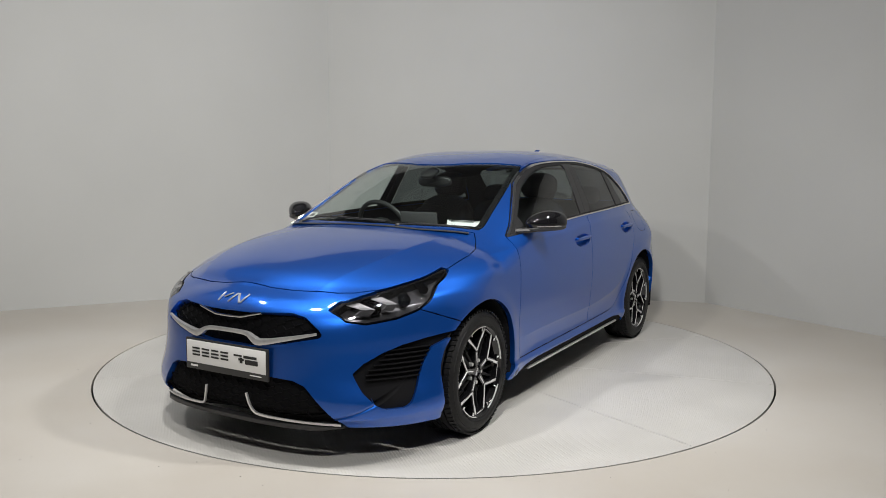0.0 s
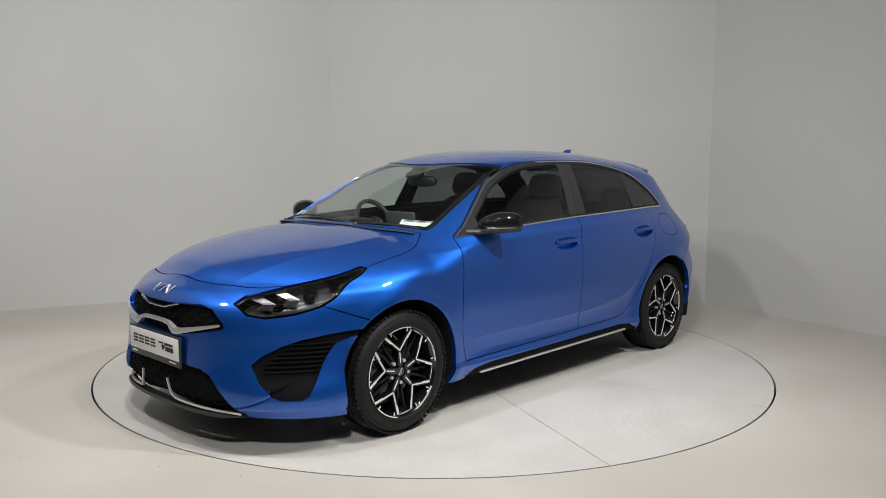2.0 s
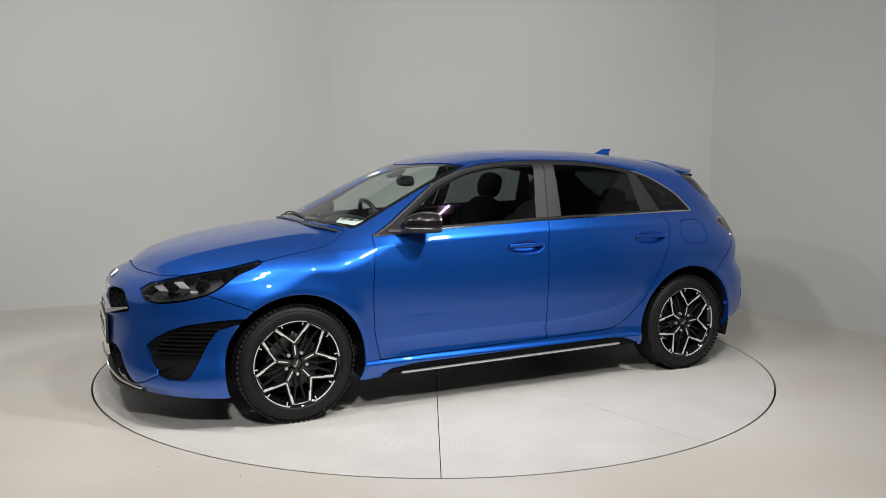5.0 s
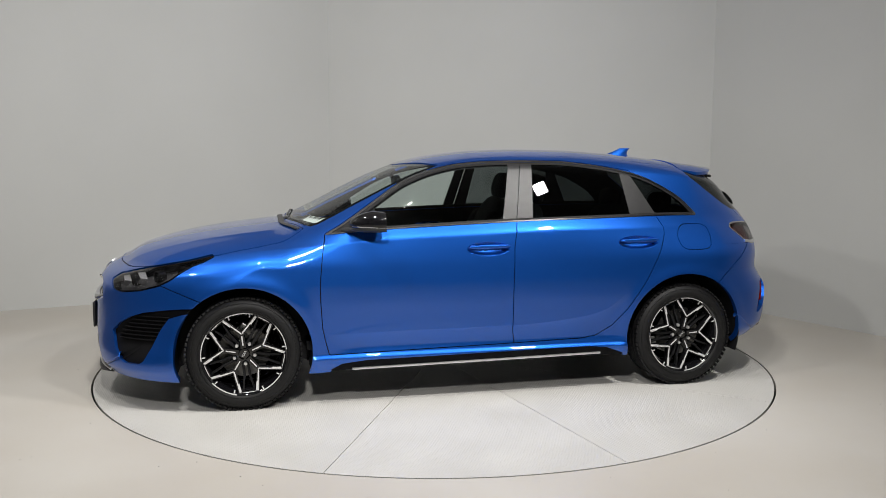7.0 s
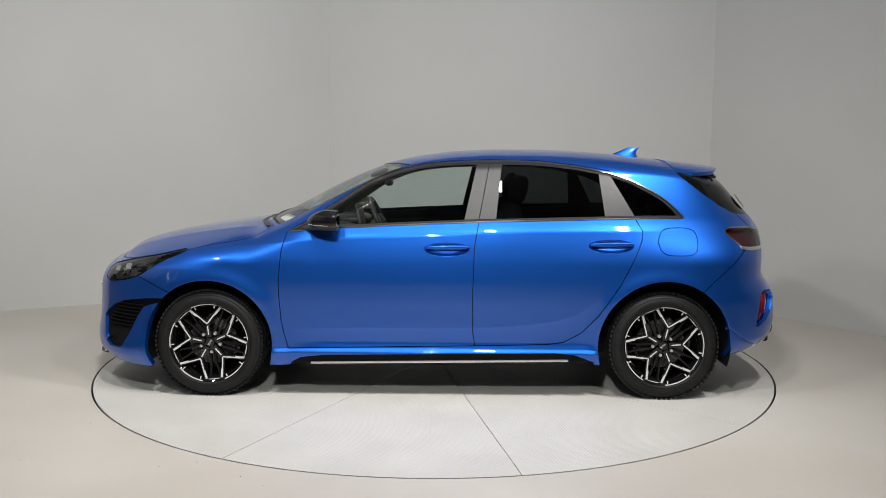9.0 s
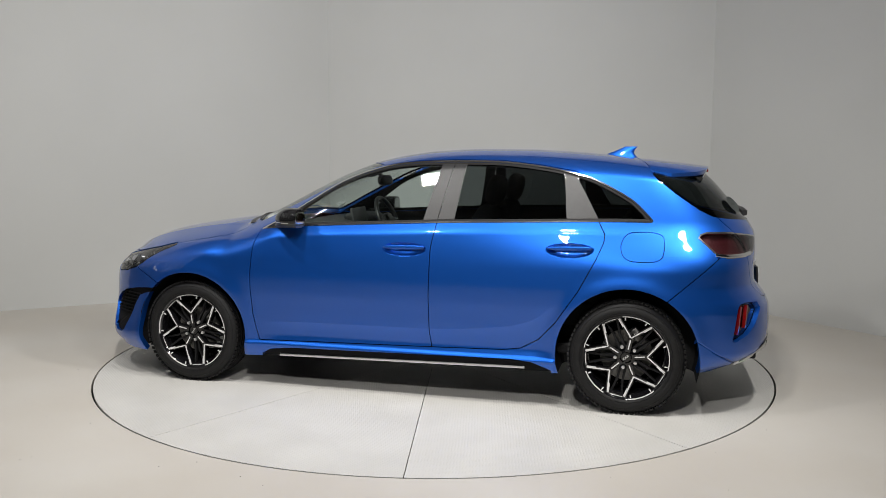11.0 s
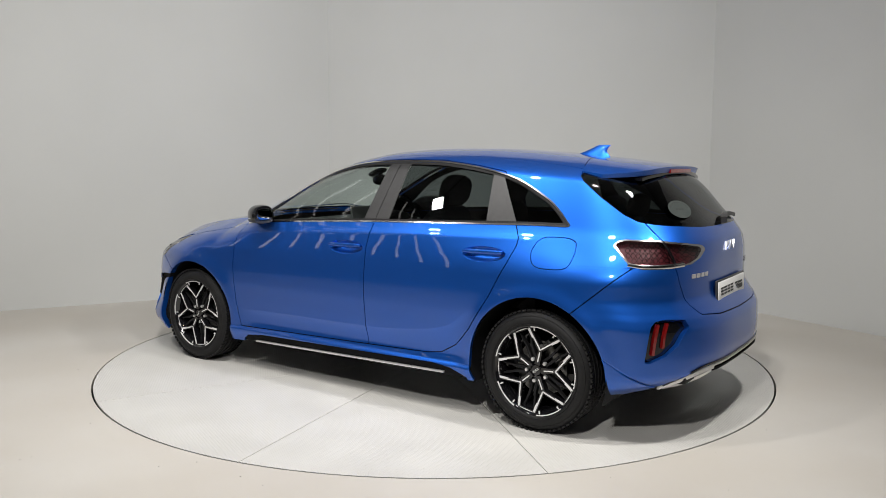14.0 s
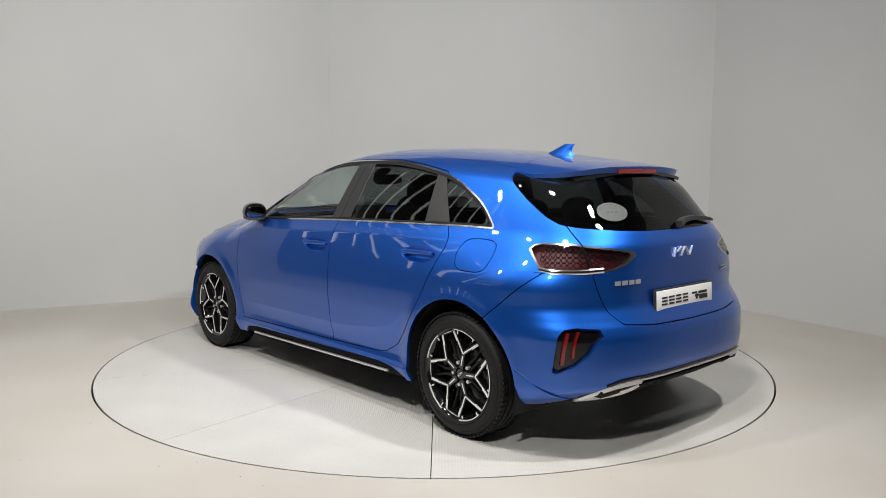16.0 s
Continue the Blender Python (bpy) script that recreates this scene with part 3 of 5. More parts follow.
grille_lo = loop_field([(0.06, 0.413), (-0.25, 0.407), (-0.37, 0.398), (-0.425, 0.375), (-0.50, 0.290), (-0.565, 0.213), (-0.60, 0.12), (0.06, 0.12)], "yz", False, ahead(-1.6))
intake = loop_field([(-2.016, 0.433), (-1.978, 0.476), (-1.91, 0.518), (-1.83, 0.548), (-1.72, 0.567), (-1.62, 0.578), (-1.54, 0.582), (-1.54, 0.556), (-1.62, 0.546), (-1.69, 0.522), (-1.736, 0.460), (-1.786, 0.363), (-1.832, 0.288), (-1.86, 0.270), (-1.94, 0.270), (-1.972, 0.292), (-2.000, 0.345)], "xz", False)
hood_out = loop_field([(-2.028, 0.06), (-2.026, -0.15), (-2.005, -0.27), (-1.973, -0.378), (-1.940, -0.47), (-1.90, -0.535), (-1.82, -0.61), (-1.737, -0.664), (-1.60, -0.727), (-1.43, -0.762), (-1.21, -0.756), (-1.10, -0.730), (-1.02, -0.690), (-0.955, -0.645), (-0.99, -0.55), (-1.035, -0.42), (-1.058, -0.27), (-1.07, 0.06)], "xy", False, lambda v: v[:, 2] - 0.70)
screen = loop_field([(-1.045, 0.06), (-1.035, -0.28), (-1.01, -0.42), (-0.965, -0.55), (-0.915, -0.648), (-0.87, -0.657), (-0.75, -0.640), (-0.45, -0.600), (-0.20, -0.558), (-0.135, -0.535), (-0.19, -0.46), (-0.275, -0.30), (-0.335, -0.12), (-0.345, 0.06)], "xy", False, lambda v: v[:, 2] - 0.9)
dlo = loop_field([(-0.838, 0.966), (-0.745, 1.018), (-0.588, 1.121), (-0.395, 1.247), (-0.227, 1.318), (-0.056, 1.360), (0.116, 1.378), (0.353, 1.385), (0.624, 1.380), (0.855, 1.354), (1.053, 1.316), (1.184, 1.272), (1.36, 1.175), (1.465, 1.075), (1.475, 1.056), (1.455, 1.050), (1.20, 1.050), (0.28, 1.028), (-0.535, 0.991), (-0.80, 0.966)], "xz", True)
rear_glass = loop_field([(1.47, 1.315), (1.49, 1.285), (1.60, 1.20), (1.72, 1.118), (1.79, 1.083), (1.86, 1.070), (1.96, 1.058), (2.02, 1.048), (2.2, 1.046), (2.2, 1.45), (1.47, 1.45)], "xz", False)
lamp_r = loop_field([(1.712, 0.972), (1.725, 0.994), (1.76, 1.003), (1.887, 1.000), (1.99, 0.982), (2.036, 0.968), (2.046, 0.945), (2.040, 0.905), (2.022, 0.880), (1.97, 0.866), (1.867, 0.866), (1.80, 0.893)], "xz", False, lambda v: -0.345 - v[:, 1])
gate = loop_field([(0.06, 1.46), (-0.60, 1.46), (-0.618, 1.30), (-0.60, 1.20), (-0.61, 1.085), (-0.607, 1.0), (-0.618, 0.87), (-0.60, 0.80), (-0.545, 0.68), (-0.50, 0.635), (-0.32, 0.618), (0.06, 0.612)], "yz", False, lambda v: v[:, 0] - np.interp(-v[:, 1], [0, 0.3, 0.5, 0.62, 0.7], [1.36, 1.385, 1.44, 1.475, 1.49]))
reflect = loop_field([(1.913, 0.481), (1.928, 0.60), (1.940, 0.622), (1.975, 0.632), (2.040, 0.624), (2.060, 0.590), (2.028, 0.504), (1.987, 0.455), (1.925, 0.420), (1.905, 0.424)], "xz", False)
diffuse = loop_field([(0.06, 0.395), (-0.40, 0.385), (-0.56, 0.36), (-0.66, 0.32), (-0.74, 0.25), (-0.76, 0.1), (0.06, 0.1)], "yz", False, behind(1.7))
door_f = loop_field([(-0.842, 0.967), (-0.862, 0.86), (-0.877, 0.70), (-0.876, 0.60), (-0.866, 0.45), (-0.850, 0.37), (-0.829, 0.292), (0.259, 0.312), (0.246, 0.39), (0.243, 0.62), (0.251, 0.885), (0.275, 1.02), (0.345, 1.39), (0.116, 1.383), (-0.056, 1.365), (-0.227, 1.323), (-0.395, 1.252), (-0.588, 1.126), (-0.745, 1.022)], "xz", False)
door_r = loop_field([(0.275, 1.02), (0.251, 0.885), (0.243, 0.62), (0.246, 0.39), (0.259, 0.312), (0.68, 0.322), (0.775, 0.336), (0.875, 0.392), (0.968, 0.495), (1.091, 0.678), (1.184, 0.857), (1.220, 0.945), (1.222, 0.985), (1.19, 1.045), (1.055, 1.326), (0.855, 1.360), (0.624, 1.386), (0.345, 1.39)], "xz", False)
fuel = loop_field(rounded([(1.31, 0.925), (1.33, 0.975), (1.37, 0.998), (1.48, 0.998), (1.53, 0.978), (1.54, 0.925), (1.525, 0.868), (1.48, 0.848), (1.37, 0.848), (1.325, 0.872)], 4), "xz", False)
sill_f = loop_field([(-0.82, 0.10), (-0.82, 0.205), (-0.76, 0.240), (-0.62, 0.256), (0.72, 0.276), (0.84, 0.264), (0.95, 0.222), (0.96, 0.10)], "xz", False)

CUPS = [(0.095, 0.886), (1.038, 0.906)]
cup_field = [loop_field([(hx + 0.132 * math.cos(a), hz - 0.004 + (0.034 if math.sin(a) > 0 else 0.048) * math.sin(a)) for a in [2 * math.pi * k / 40 for k in range(40)]], "xz", False) for hx, hz in CUPS]


def tidy(sk):
    """A skin without its stray slivers."""
    lab = np.arange(len(sk.v))
    while True:
        new_lab = lab.copy()
        low = lab[sk.f].min(1)
        for k in range(3):
            np.minimum.at(new_lab, sk.f[:, k], low)
        new_lab = new_lab[new_lab]
        if (new_lab == lab).all():
            break
        lab = new_lab
    own = lab[sk.f[:, 0]]
    ids, inv, counts = np.unique(own, return_inverse=True, return_counts=True)
    return Skin(sk.v, sk.n, sk.f[counts[inv.ravel()] > 120])


rest = cut(cut(whole, arch_f)[1], arch_r)[1]
# added black shell: its colour gives the shade in the joints, and lines the cabin
liner = rest
for hole in (dlo, screen, rear_glass, lamp_f, grille_up, grille_lo, intake, lamp_r, reflect, diffuse, *cup_field):
    liner = cut(liner, hole)[1]
sheet("body_liner", liner, TRIM, car, "black shell inside the panels, added to darken their joints and line the cabin", 0, 0.020)

# -- nose
s_lamp, rest = panel(rest, lamp_f, 0.003)
s_up, rest = cut(rest, grille_up)
s_lo, rest = cut(rest, grille_lo)
s_in, rest = cut(rest, intake)
s_hood, rest = panel(rest, hood_out)
bumper_line = line_field((-1.735, 0.700), (-1.45, 0.590))
s_bump, rest = panel(rest, lambda v: np.minimum(np.where(v[:, 2] < 0.700, bumper_line(v), -1.735 - v[:, 0] + 0 * v[:, 2]), -1.2 - v[:, 0]))
bumper = sheet("front_bumper", tidy(s_bump), PAINT, car, "blue painted front bumper", 0.035)
hood = sheet("hood", s_hood, PAINT, car, "smooth blue bonnet", 0.012)
g_up = sheet("upper_grille", s_up, GRILLEM, car, "black patterned upper grille with bright trim", 0, 0.035)
g_lo = sheet("lower_grille", s_lo, GRILLEM, car, "black lower grille with a bright chin trim", 0, 0.030)

# -- glasshouse
s_screen, rest = panel(rest, screen, 0.003)
s_dlo, rest = cut(rest, dlo)
s_chrome, s_dlo = cut(s_dlo, lambda v: 0.0075 - dlo(v))
s_rglass, rest = cut(rest, rear_glass)
s_gate, rest = panel(rest, gate)
s_lampr_all, rest = cut(rest, lamp_r)
s_lampr_gate, s_gate = cut(s_gate, lamp_r)
s_refl, rest = cut(rest, reflect)
s_diff, rest = cut(rest, diffuse)
rear_line = line_field((1.835, 0.880), (1.560, 0.640))
s_rbump, rest = panel(rest, lambda v: np.minimum(np.where(v[:, 2] < 0.872, -rear_line(v), 0.872 - v[:, 2]), v[:, 0] - 1.45))

# -- flanks
s_fuel, rest = panel(rest, fuel, 0.002)
s_df, rest = panel(rest, door_f)
s_dr, rest = panel(rest, door_r)
s_sillb, rest = cut(rest, sill_f)
s_fend, rest = cut(rest, lambda v: np.minimum(-0.85 - v[:, 0], 0.99 + 0.45 * np.maximum(-0.83 - v[:, 0], -1) - v[:, 2]))
roof_side = lambda v: np.minimum(v[:, 1] + 0.545 + 0.06 * np.clip((-0.1 - v[:, 0]), 0, 0.5), v[:, 2] - 1.2)
s_roof, rest = panel(rest, roof_side, 0.0015)

sheet("roof", s_roof, PAINT, car, "blue painted roof skin", 0.01)
fenders = pair("front_fender", s_fend, PAINT, (car, car), "blue painted front wing", 0.03)
frames = pair("body_side", tidy(rest), PAINT, (car, car), "blue pillar, roof rail, sill and rear quarter in one pressing", 0.018)
s_cupf, s_df = cut(s_df, cup_field[0])
s_cupr, s_dr = cut(s_dr, cup_field[1])
doors = pair("front_door", s_df, PAINT, (car, car), "closed blue front door", 0.017)
rdoors = pair("rear_door", s_dr, PAINT, (car, car), "closed blue rear door", 0.017)
for sk, fld, ds in ((s_cupf, cup_field[0], doors), (s_cupr, cup_field[1], rdoors)):
    sink = 0.042 * smooth(0, 0.03, fld(sk.v))
    bowl = sk.v - sk.n * sink[:, None]
    for d, s in zip(ds, (1, -1)):
        cup = new("handle_cup", raw_mesh("handle_cup", bowl * [1, s, 1], sk.f if s == 1 else sk.f[:, ::-1], PAINT))
        cup.parent = d
        tagged(cup, "dished blue handle recess")
pair("fuel_flap", s_fuel, PAINT, frames, "blue rounded fuel flap", 0.01)
pair("side_skirt", s_sillb, GRILLEM, (car, car), "black lower sill blade", 0.0, 0.012)
pair("window_trim", s_chrome, CHROME, (car, car), "bright metal strip round the side windows", 0.006, -0.003)
sheet("windscreen", s_screen, GLASS, car, "clear windscreen with a dark border", 0, 0.004)
s_gate_top, s_gate = cut(s_gate, lambda v: v[:, 2] - 1.2)
tailgate = sheet("tailgate", tidy(s_gate), PAINT, car, "closed blue tailgate", 0.015)
sheet("upper_frame", tidy(s_gate_top), PAINT, tailgate, "blue tailgate frame over the window", 0.015)
rbumper = sheet("rear_bumper", s_rbump, PAINT, car, "blue painted rear bumper", 0.03)
sheet("rear_window", s_rglass, DARKGLASS, tailgate, "dark tinted rear window", 0.004, 0.004)
diff = sheet("rear_diffuser", s_diff, GRILLEM, car, "black lower rear apron", 0.0, 0.010)

# side windows: black seal, panes and pillar covers
s_seal, s_in2 = cut(s_dlo, lambda v: 0.020 - dlo(v))
s_line = cut(s_dlo, lambda v: 0.024 - dlo(v))[0]
pair("window_lining", Skin(*join([(s_chrome.v, s_chrome.n, s_chrome.f), (s_line.v, s_line.n, s_line.f)])), TRIM, (car, car), "black lining round the side windows inside", 0, 0.013)
pair("window_seal", s_seal, TRIM, (car, car), "black rubber window seal", 0, 0.004)
cuts = [((0.193, 1.042), (0.267, 1.360)), ((0.277, 1.042), (0.341, 1.360)), ((0.376, 1.043), (0.415, 1.367)), ((1.012, 1.054), (0.985, 1.319)), ((1.190, 1.056), (1.048, 1.310))]
sail, s_in2 = cut(s_in2, lambda v: -0.655 - v[:, 0] + 0.35 * (v[:, 2] - 1.0))
pair("mirror_sail", sail, TRIM, doors, "black corner cover at the mirror", 0.004, 0.002)
names = [("front_window", GLASS, 0.007, doors), ("pillar_cover", SATIN, 0.001, doors), ("pillar_cover", SATIN, 0.001, rdoors), ("rear_side_window", DARKGLASS, 0.007, rdoors), ("pillar_cover", SATIN, 0.002, rdoors), ("quarter_window", DARKGLASS, 0.006, frames)]
for k, (nm, mat, off, par) in enumerate(names):
    if k < 5:
        a, b = cuts[k]
        piece, s_in2 = panel(s_in2, lambda v, a=a, b=b: -line_field(a, b)(v), 0.002 if k in (1,) else 0.0)
    else:
        piece = s_in2
    pair(nm, piece, mat, par, {"front_window": "clear tinted pane", "pillar_cover": "satin dark grey pillar cover"}.get(nm, "dark privacy pane"), 0.004, off)

# windscreen and rear window borders
border = cut(s_screen, lambda v: 0.035 - screen(v))[0]
border = cut(border, lambda v: np.abs(v[:, 1]) - 0.0 + np.where((v[:, 0] < -0.8) | (v[:, 0] > -0.45), 1, 0))[0]
sheet("screen_border", border, GLOSSBLACK, car, "black printed edge of the windscreen", 0, 0.007)


# -- lamps
def front_lamp(parent, side):
    s = -1 if side == "near" else 1
    lamp = sheet("headlight", s_lamp, CLEAR, parent, "smoked clear headlight", 0, 0.001, side)
    sheet("housing", s_lamp, LAMPGREY, lamp, "dark lamp housing", 0, 0.055, side)
    edge = cut(s_lamp, lambda v: 0.007 - lamp_f(v))[0]
    sheet("rim", edge, GLOSSBLACK, lamp, "", 0.05, 0.003, side)
    for cx, cz, r in ((-1.895, 0.710, 0.026), (-1.765, 0.738, 0.027), (-1.640, 0.775, 0.020)):
        y0 = s * (float(half_width(np.array([cx]), np.array([cz]))[0]) - 0.035)
        d = Vector((-0.80, s * 0.60, 0)).normalized()
        m = Matrix.Translation((cx + 0.01, y0, cz)) @ d.to_track_quat("Y", "Z").to_matrix().to_4x4()
        bm = bmesh.new()
        lathe(bm, [(0.001, -0.004), (r * 0.6, -0.008), (r * 0.8, -0.014), (r, 0.004), (r * 1.12, 0.006), (r * 1.15, -0.04)], m, 32)
        part("projector", bm, GLOSSBLACK, lamp, "round black projector")
    for x0, zm in ((-1.966, 0.710), (-1.872, 0.727)):
        # upper facet pale, lower one grey: their shading is put into the colours
        for up, mat, words in ((1, SILVER, "pale grey light wedge"), (-1, LAMPGREY, "lower light wedge, darker grey standing in for its shade")):
            flat = [(x0, zm + up * 0.024), (x0 + 0.044, zm + up * 0.029), (x0 + 0.066, zm + up * 0.001), (x0 + 0.024, zm + up * 0.001)]
            bm = bmesh.new()
            outer = [bm.verts.new(q) for q in on_flank(flat[:2], -0.034, s) + on_flank(flat[2:], -0.016, s)]
            inner = [bm.verts.new(v.co - Vector((0, s * 0.006, 0))) for v in outer]
            bm.faces.new(outer), bm.faces.new(inner[::-1])
            for i in range(4):
                bm.faces.new((outer[i], inner[i], inner[(i + 1) % 4], outer[(i + 1) % 4]))
            bmesh.ops.recalc_face_normals(bm, faces=bm.faces)
            part("light_guide", bm, mat, lamp, words, False)
    return lamp


for side in ("near", "far"):
    front_lamp(car, side)
lens_all = Skin(*join([(s_lampr_all.v, s_lampr_all.n, s_lampr_all.f), (s_lampr_gate.v, s_lampr_gate.n, s_lampr_gate.f)]))


def rear_lamp(parent, side):
    s = -1 if side == "near" else 1
    lamp = sheet("taillight", lens_all, SMOKE, parent, "smoked taillight with a red honeycomb and bright edge", 0, 0.000, side)
    sheet("housing", lens_all, DARKRED, lamp, "dark red honeycomb reflector", 0, 0.030, side)
    edge = cut(lens_all, lambda v: 0.0075 - lamp_r(v))[0]
    sheet("rim", edge, DARKCHROME, lamp, "bright edge", 0.02, -0.001, side)
    bm = bmesh.new()
    run = on_flank([(1.80, 0.885), (1.87, 0.876), (1.95, 0.876), (2.0, 0.882)], -0.006, s)
    sweep(bm, dense(run, 5), round_sec(0.010, 10, 1.3), (0, 0, 1))
    part("bright_blade", bm, CHROME, lamp, "bright metal blade")
    seam = cut(lens_all, lambda v: 0.006 - np.abs(v[:, 1] + 0.612))[0]
    if len(seam.f):
        sheet("divider", seam, GLOSSBLACK, lamp, "black divider", 0.01, -0.0005, side)
    # honeycomb cells
    bm = bmesh.new()
    for row in range(4):
        for col in range(13):
            z = 0.904 + row * 0.023
            x = 1.790 + (col + 0.5 * (row % 2)) * 0.0205
            if lamp_r(np.array([[x, -0.6, z]]))[0] < 0.016 or x > 2.03:
                continue
            hw = float(half_width(np.array([x]), np.array([z]))[0])
            hw2 = float(half_width(np.array([x + 0.004]), np.array([z]))[0])
            tan = Vector((0.004, s * (hw2 - hw), 0)).normalized()
            c = Vector((x, s * hw, z)) + Vector((-1, -s, 0)).normalized() * 0.018
            L = 0.0180 / max(abs(tan.x), 0.35) * 0.62
            ring = [bm.verts.new(c + tan * (L * math.cos(a)) + Vector((0, 0, 0.0140 * math.sin(a)))) for a in [math.pi / 3 * k for k in range(6)]]
            inner = [bm.verts.new(c + tan * (L * 0.72 * math.cos(a)) + Vector((0, 0, 0.0098 * math.sin(a)))) for a in [math.pi / 3 * k for k in range(6)]]
            for k in range(6):
                bm.faces.new((ring[k], ring[(k + 1) % 6], inner[(k + 1) % 6], inner[k]))
    tagged(part("honeycomb", bm, TRIM, lamp, "black honeycomb mask", False), kind="stuff")
    return lamp


for side in ("near", "far"):
    rear_lamp(car, side)
# ---- wheels ----
def arc_prof(r0, y0, r1, y1, bulge, k=5):
    return [(r0 + (r1 - r0) * t + bulge[0] * math.sin(math.pi * t), y0 + (y1 - y0) * t + bulge[1] * math.sin(math.pi * t)) for t in [i / k for i in range(k + 1)]]


def flat_bar(bm, a, b, w0, w1, y0, y1):
    """A bar from a to b in the wheel's face, its front at y0, its back at y1."""
    a, b = Vector((a[0], 0, a[1])), Vector((b[0], 0, b[1]))
    d = (b - a).normalized()
    s = Vector((d.z, 0, -d.x))
    vs = []
    for y in (y0, y1):
        for p, w in ((a, w0), (b, w1)):
            for k in (-1, 1):
                vs.append(bm.verts.new(p + s * (k * w / 2) + Vector((0, y, 0))))
    for f in ((0, 1, 3, 2), (4, 6, 7, 5), (0, 2, 6, 4), (1, 5, 7, 3), (0, 4, 5, 1), (2, 3, 7, 6)):
        bm.faces.new([vs[i] for i in f])


def polar(r, deg):
    return (1.045 * r * math.cos(radians(deg)), 1.045 * r * math.sin(radians(deg)))


def build_wheel():
    """A wheel round its own y axis; its outer face looks along -y."""
    w = new("wheel")
    ident = Matrix()
    bm = bmesh.new()
    prof = [(0.222, -0.085)] + arc_prof(0.231, -0.098, 0.292, -0.098, (0, -0.013), 6) + [(0.303, -0.090), (0.311, -0.078)]
    for gy in (-0.054, -0.018, 0.018, 0.054):
        prof += [(0.3155, gy - 0.006), (0.3085, gy - 0.005), (0.3085, gy + 0.005), (0.3155, gy + 0.006)]
    prof += [(0.311, 0.078), (0.303, 0.090)] + arc_prof(0.292, 0.098, 0.231, 0.098, (0, 0.013), 6) + [(0.222, 0.085)]
    lathe(bm, prof, ident, 96)
    tyre = part("tyre", bm, RUBBER, w, "black low-profile road tyre")
    bm = bmesh.new()
    for k in range(70):
        a = 2 * math.pi * k / 70
        for sy, tilt in ((-1, 0.5), (1, -0.5)):
            m = Matrix.Rotation(-a, 4, "Y") @ Matrix.Translation((0.3125, sy * 0.080, 0)) @ Matrix.Rotation(tilt * 0.5, 4, "X")
            box(bm, 0, 0, 0, 0.010, 0.030, 0.019, 0, m)
    tagged(part("tread_pattern", bm, RUBBER, tyre, "shoulder tread blocks", False), kind="stuff")
    for rr in (0.245, 0.284):
        bm = bmesh.new()
        y = -0.1085 if rr < 0.26 else -0.1035
        lathe(bm, [(rr - 0.003, y + 0.004), (rr - 0.001, y - 0.0015), (rr + 0.001, y - 0.0015), (rr + 0.003, y + 0.004)], ident, 64)
        part("sidewall_rib", bm, RUBBER, tyre, "")
    bm = bmesh.new()
    lathe(bm, [(0.150, 0.08), (0.196, 0.06), (0.203, -0.05), (0.214, -0.072), (0.222, -0.088), (0.229, -0.098), (0.2325, -0.100), (0.2325, -0.090)], ident, 72)
    rim = part("rim", bm, GLOSSBLACK, w, "gloss black alloy barrel")
    # star of five petals
    dark, bright, deep = bmesh.new(), bmesh.new(), bmesh.new()
    for k in range(5):
        c = 72 * k
        A, B = polar(0.215, c - 12), polar(0.215, c + 12)
        Vl, Vr = polar(0.108, c - 36), polar(0.108, c + 36)
        for a, b in ((A, B), (Vl, A), (B, Vr)):
            flat_bar(dark, a, b, 0.019, 0.019, -0.084, -0.045)
            flat_bar(bright, a, b, 0.0072, 0.0072, -0.0852, -0.080)
        flat_bar(bright, polar(0.045, c + 36), polar(0.096, c + 36), 0.006, 0.007, -0.0835, -0.078)
        flat_bar(dark, polar(0.03, c + 36), polar(0.108, c + 36), 0.030, 0.022, -0.082, -0.040)
        for o in (-6, 6):
            flat_bar(deep, polar(0.05, c + o * 2.4), polar(0.135, c + o), 0.014, 0.012, -0.062, -0.035)
        flat_bar(deep, polar(0.13, c - 7), polar(0.205, c - 8), 0.011, 0.010, -0.058, -0.035)
        flat_bar(deep, polar(0.13, c + 7), polar(0.205, c + 8), 0.011, 0.010, -0.058, -0.035)
        for o in (21, 51):
            flat_bar(dark, polar(0.196, c + o), polar(0.221, c + o), 0.012, 0.012, -0.088, -0.06)
            flat_bar(bright, polar(0.199, c + o), polar(0.221, c + o), 0.0055, 0.0055, -0.0925, -0.085)
        prev = None
        for i in range(9):
            p = polar(0.2195, c + 17 + 38 * i / 8)
            if prev:
                flat_bar(bright, prev, p, 0.005, 0.005, -0.1012, -0.094)
            prev = p
        for sg in (-1, 1):
            flat_bar(bright, polar(0.208, c + sg * 11.8), polar(0.163, c + sg * 17.0), 0.012, 0.006, -0.0858, -0.080)
    part("inner_spokes", deep, TRIM, rim, "dark recessed inner spokes", False)
    part("spokes", dark, GLOSSBLACK, rim, "gloss black five-petal spokes", False)
    part("machined_face", bright, MACHINED, rim, "bright machined spoke edges", False)
    bm = bmesh.new()
    lathe(bm, [(0.001, -0.078), (0.026, -0.077), (0.029, -0.073), (0.030, -0.06), (0.058, -0.055), (0.062, -0.03)], ident, 40)
    part("hub_cap", bm, GLOSSBLACK, rim, "gloss black hub with a small bright emblem")
    bm = bmesh.new()
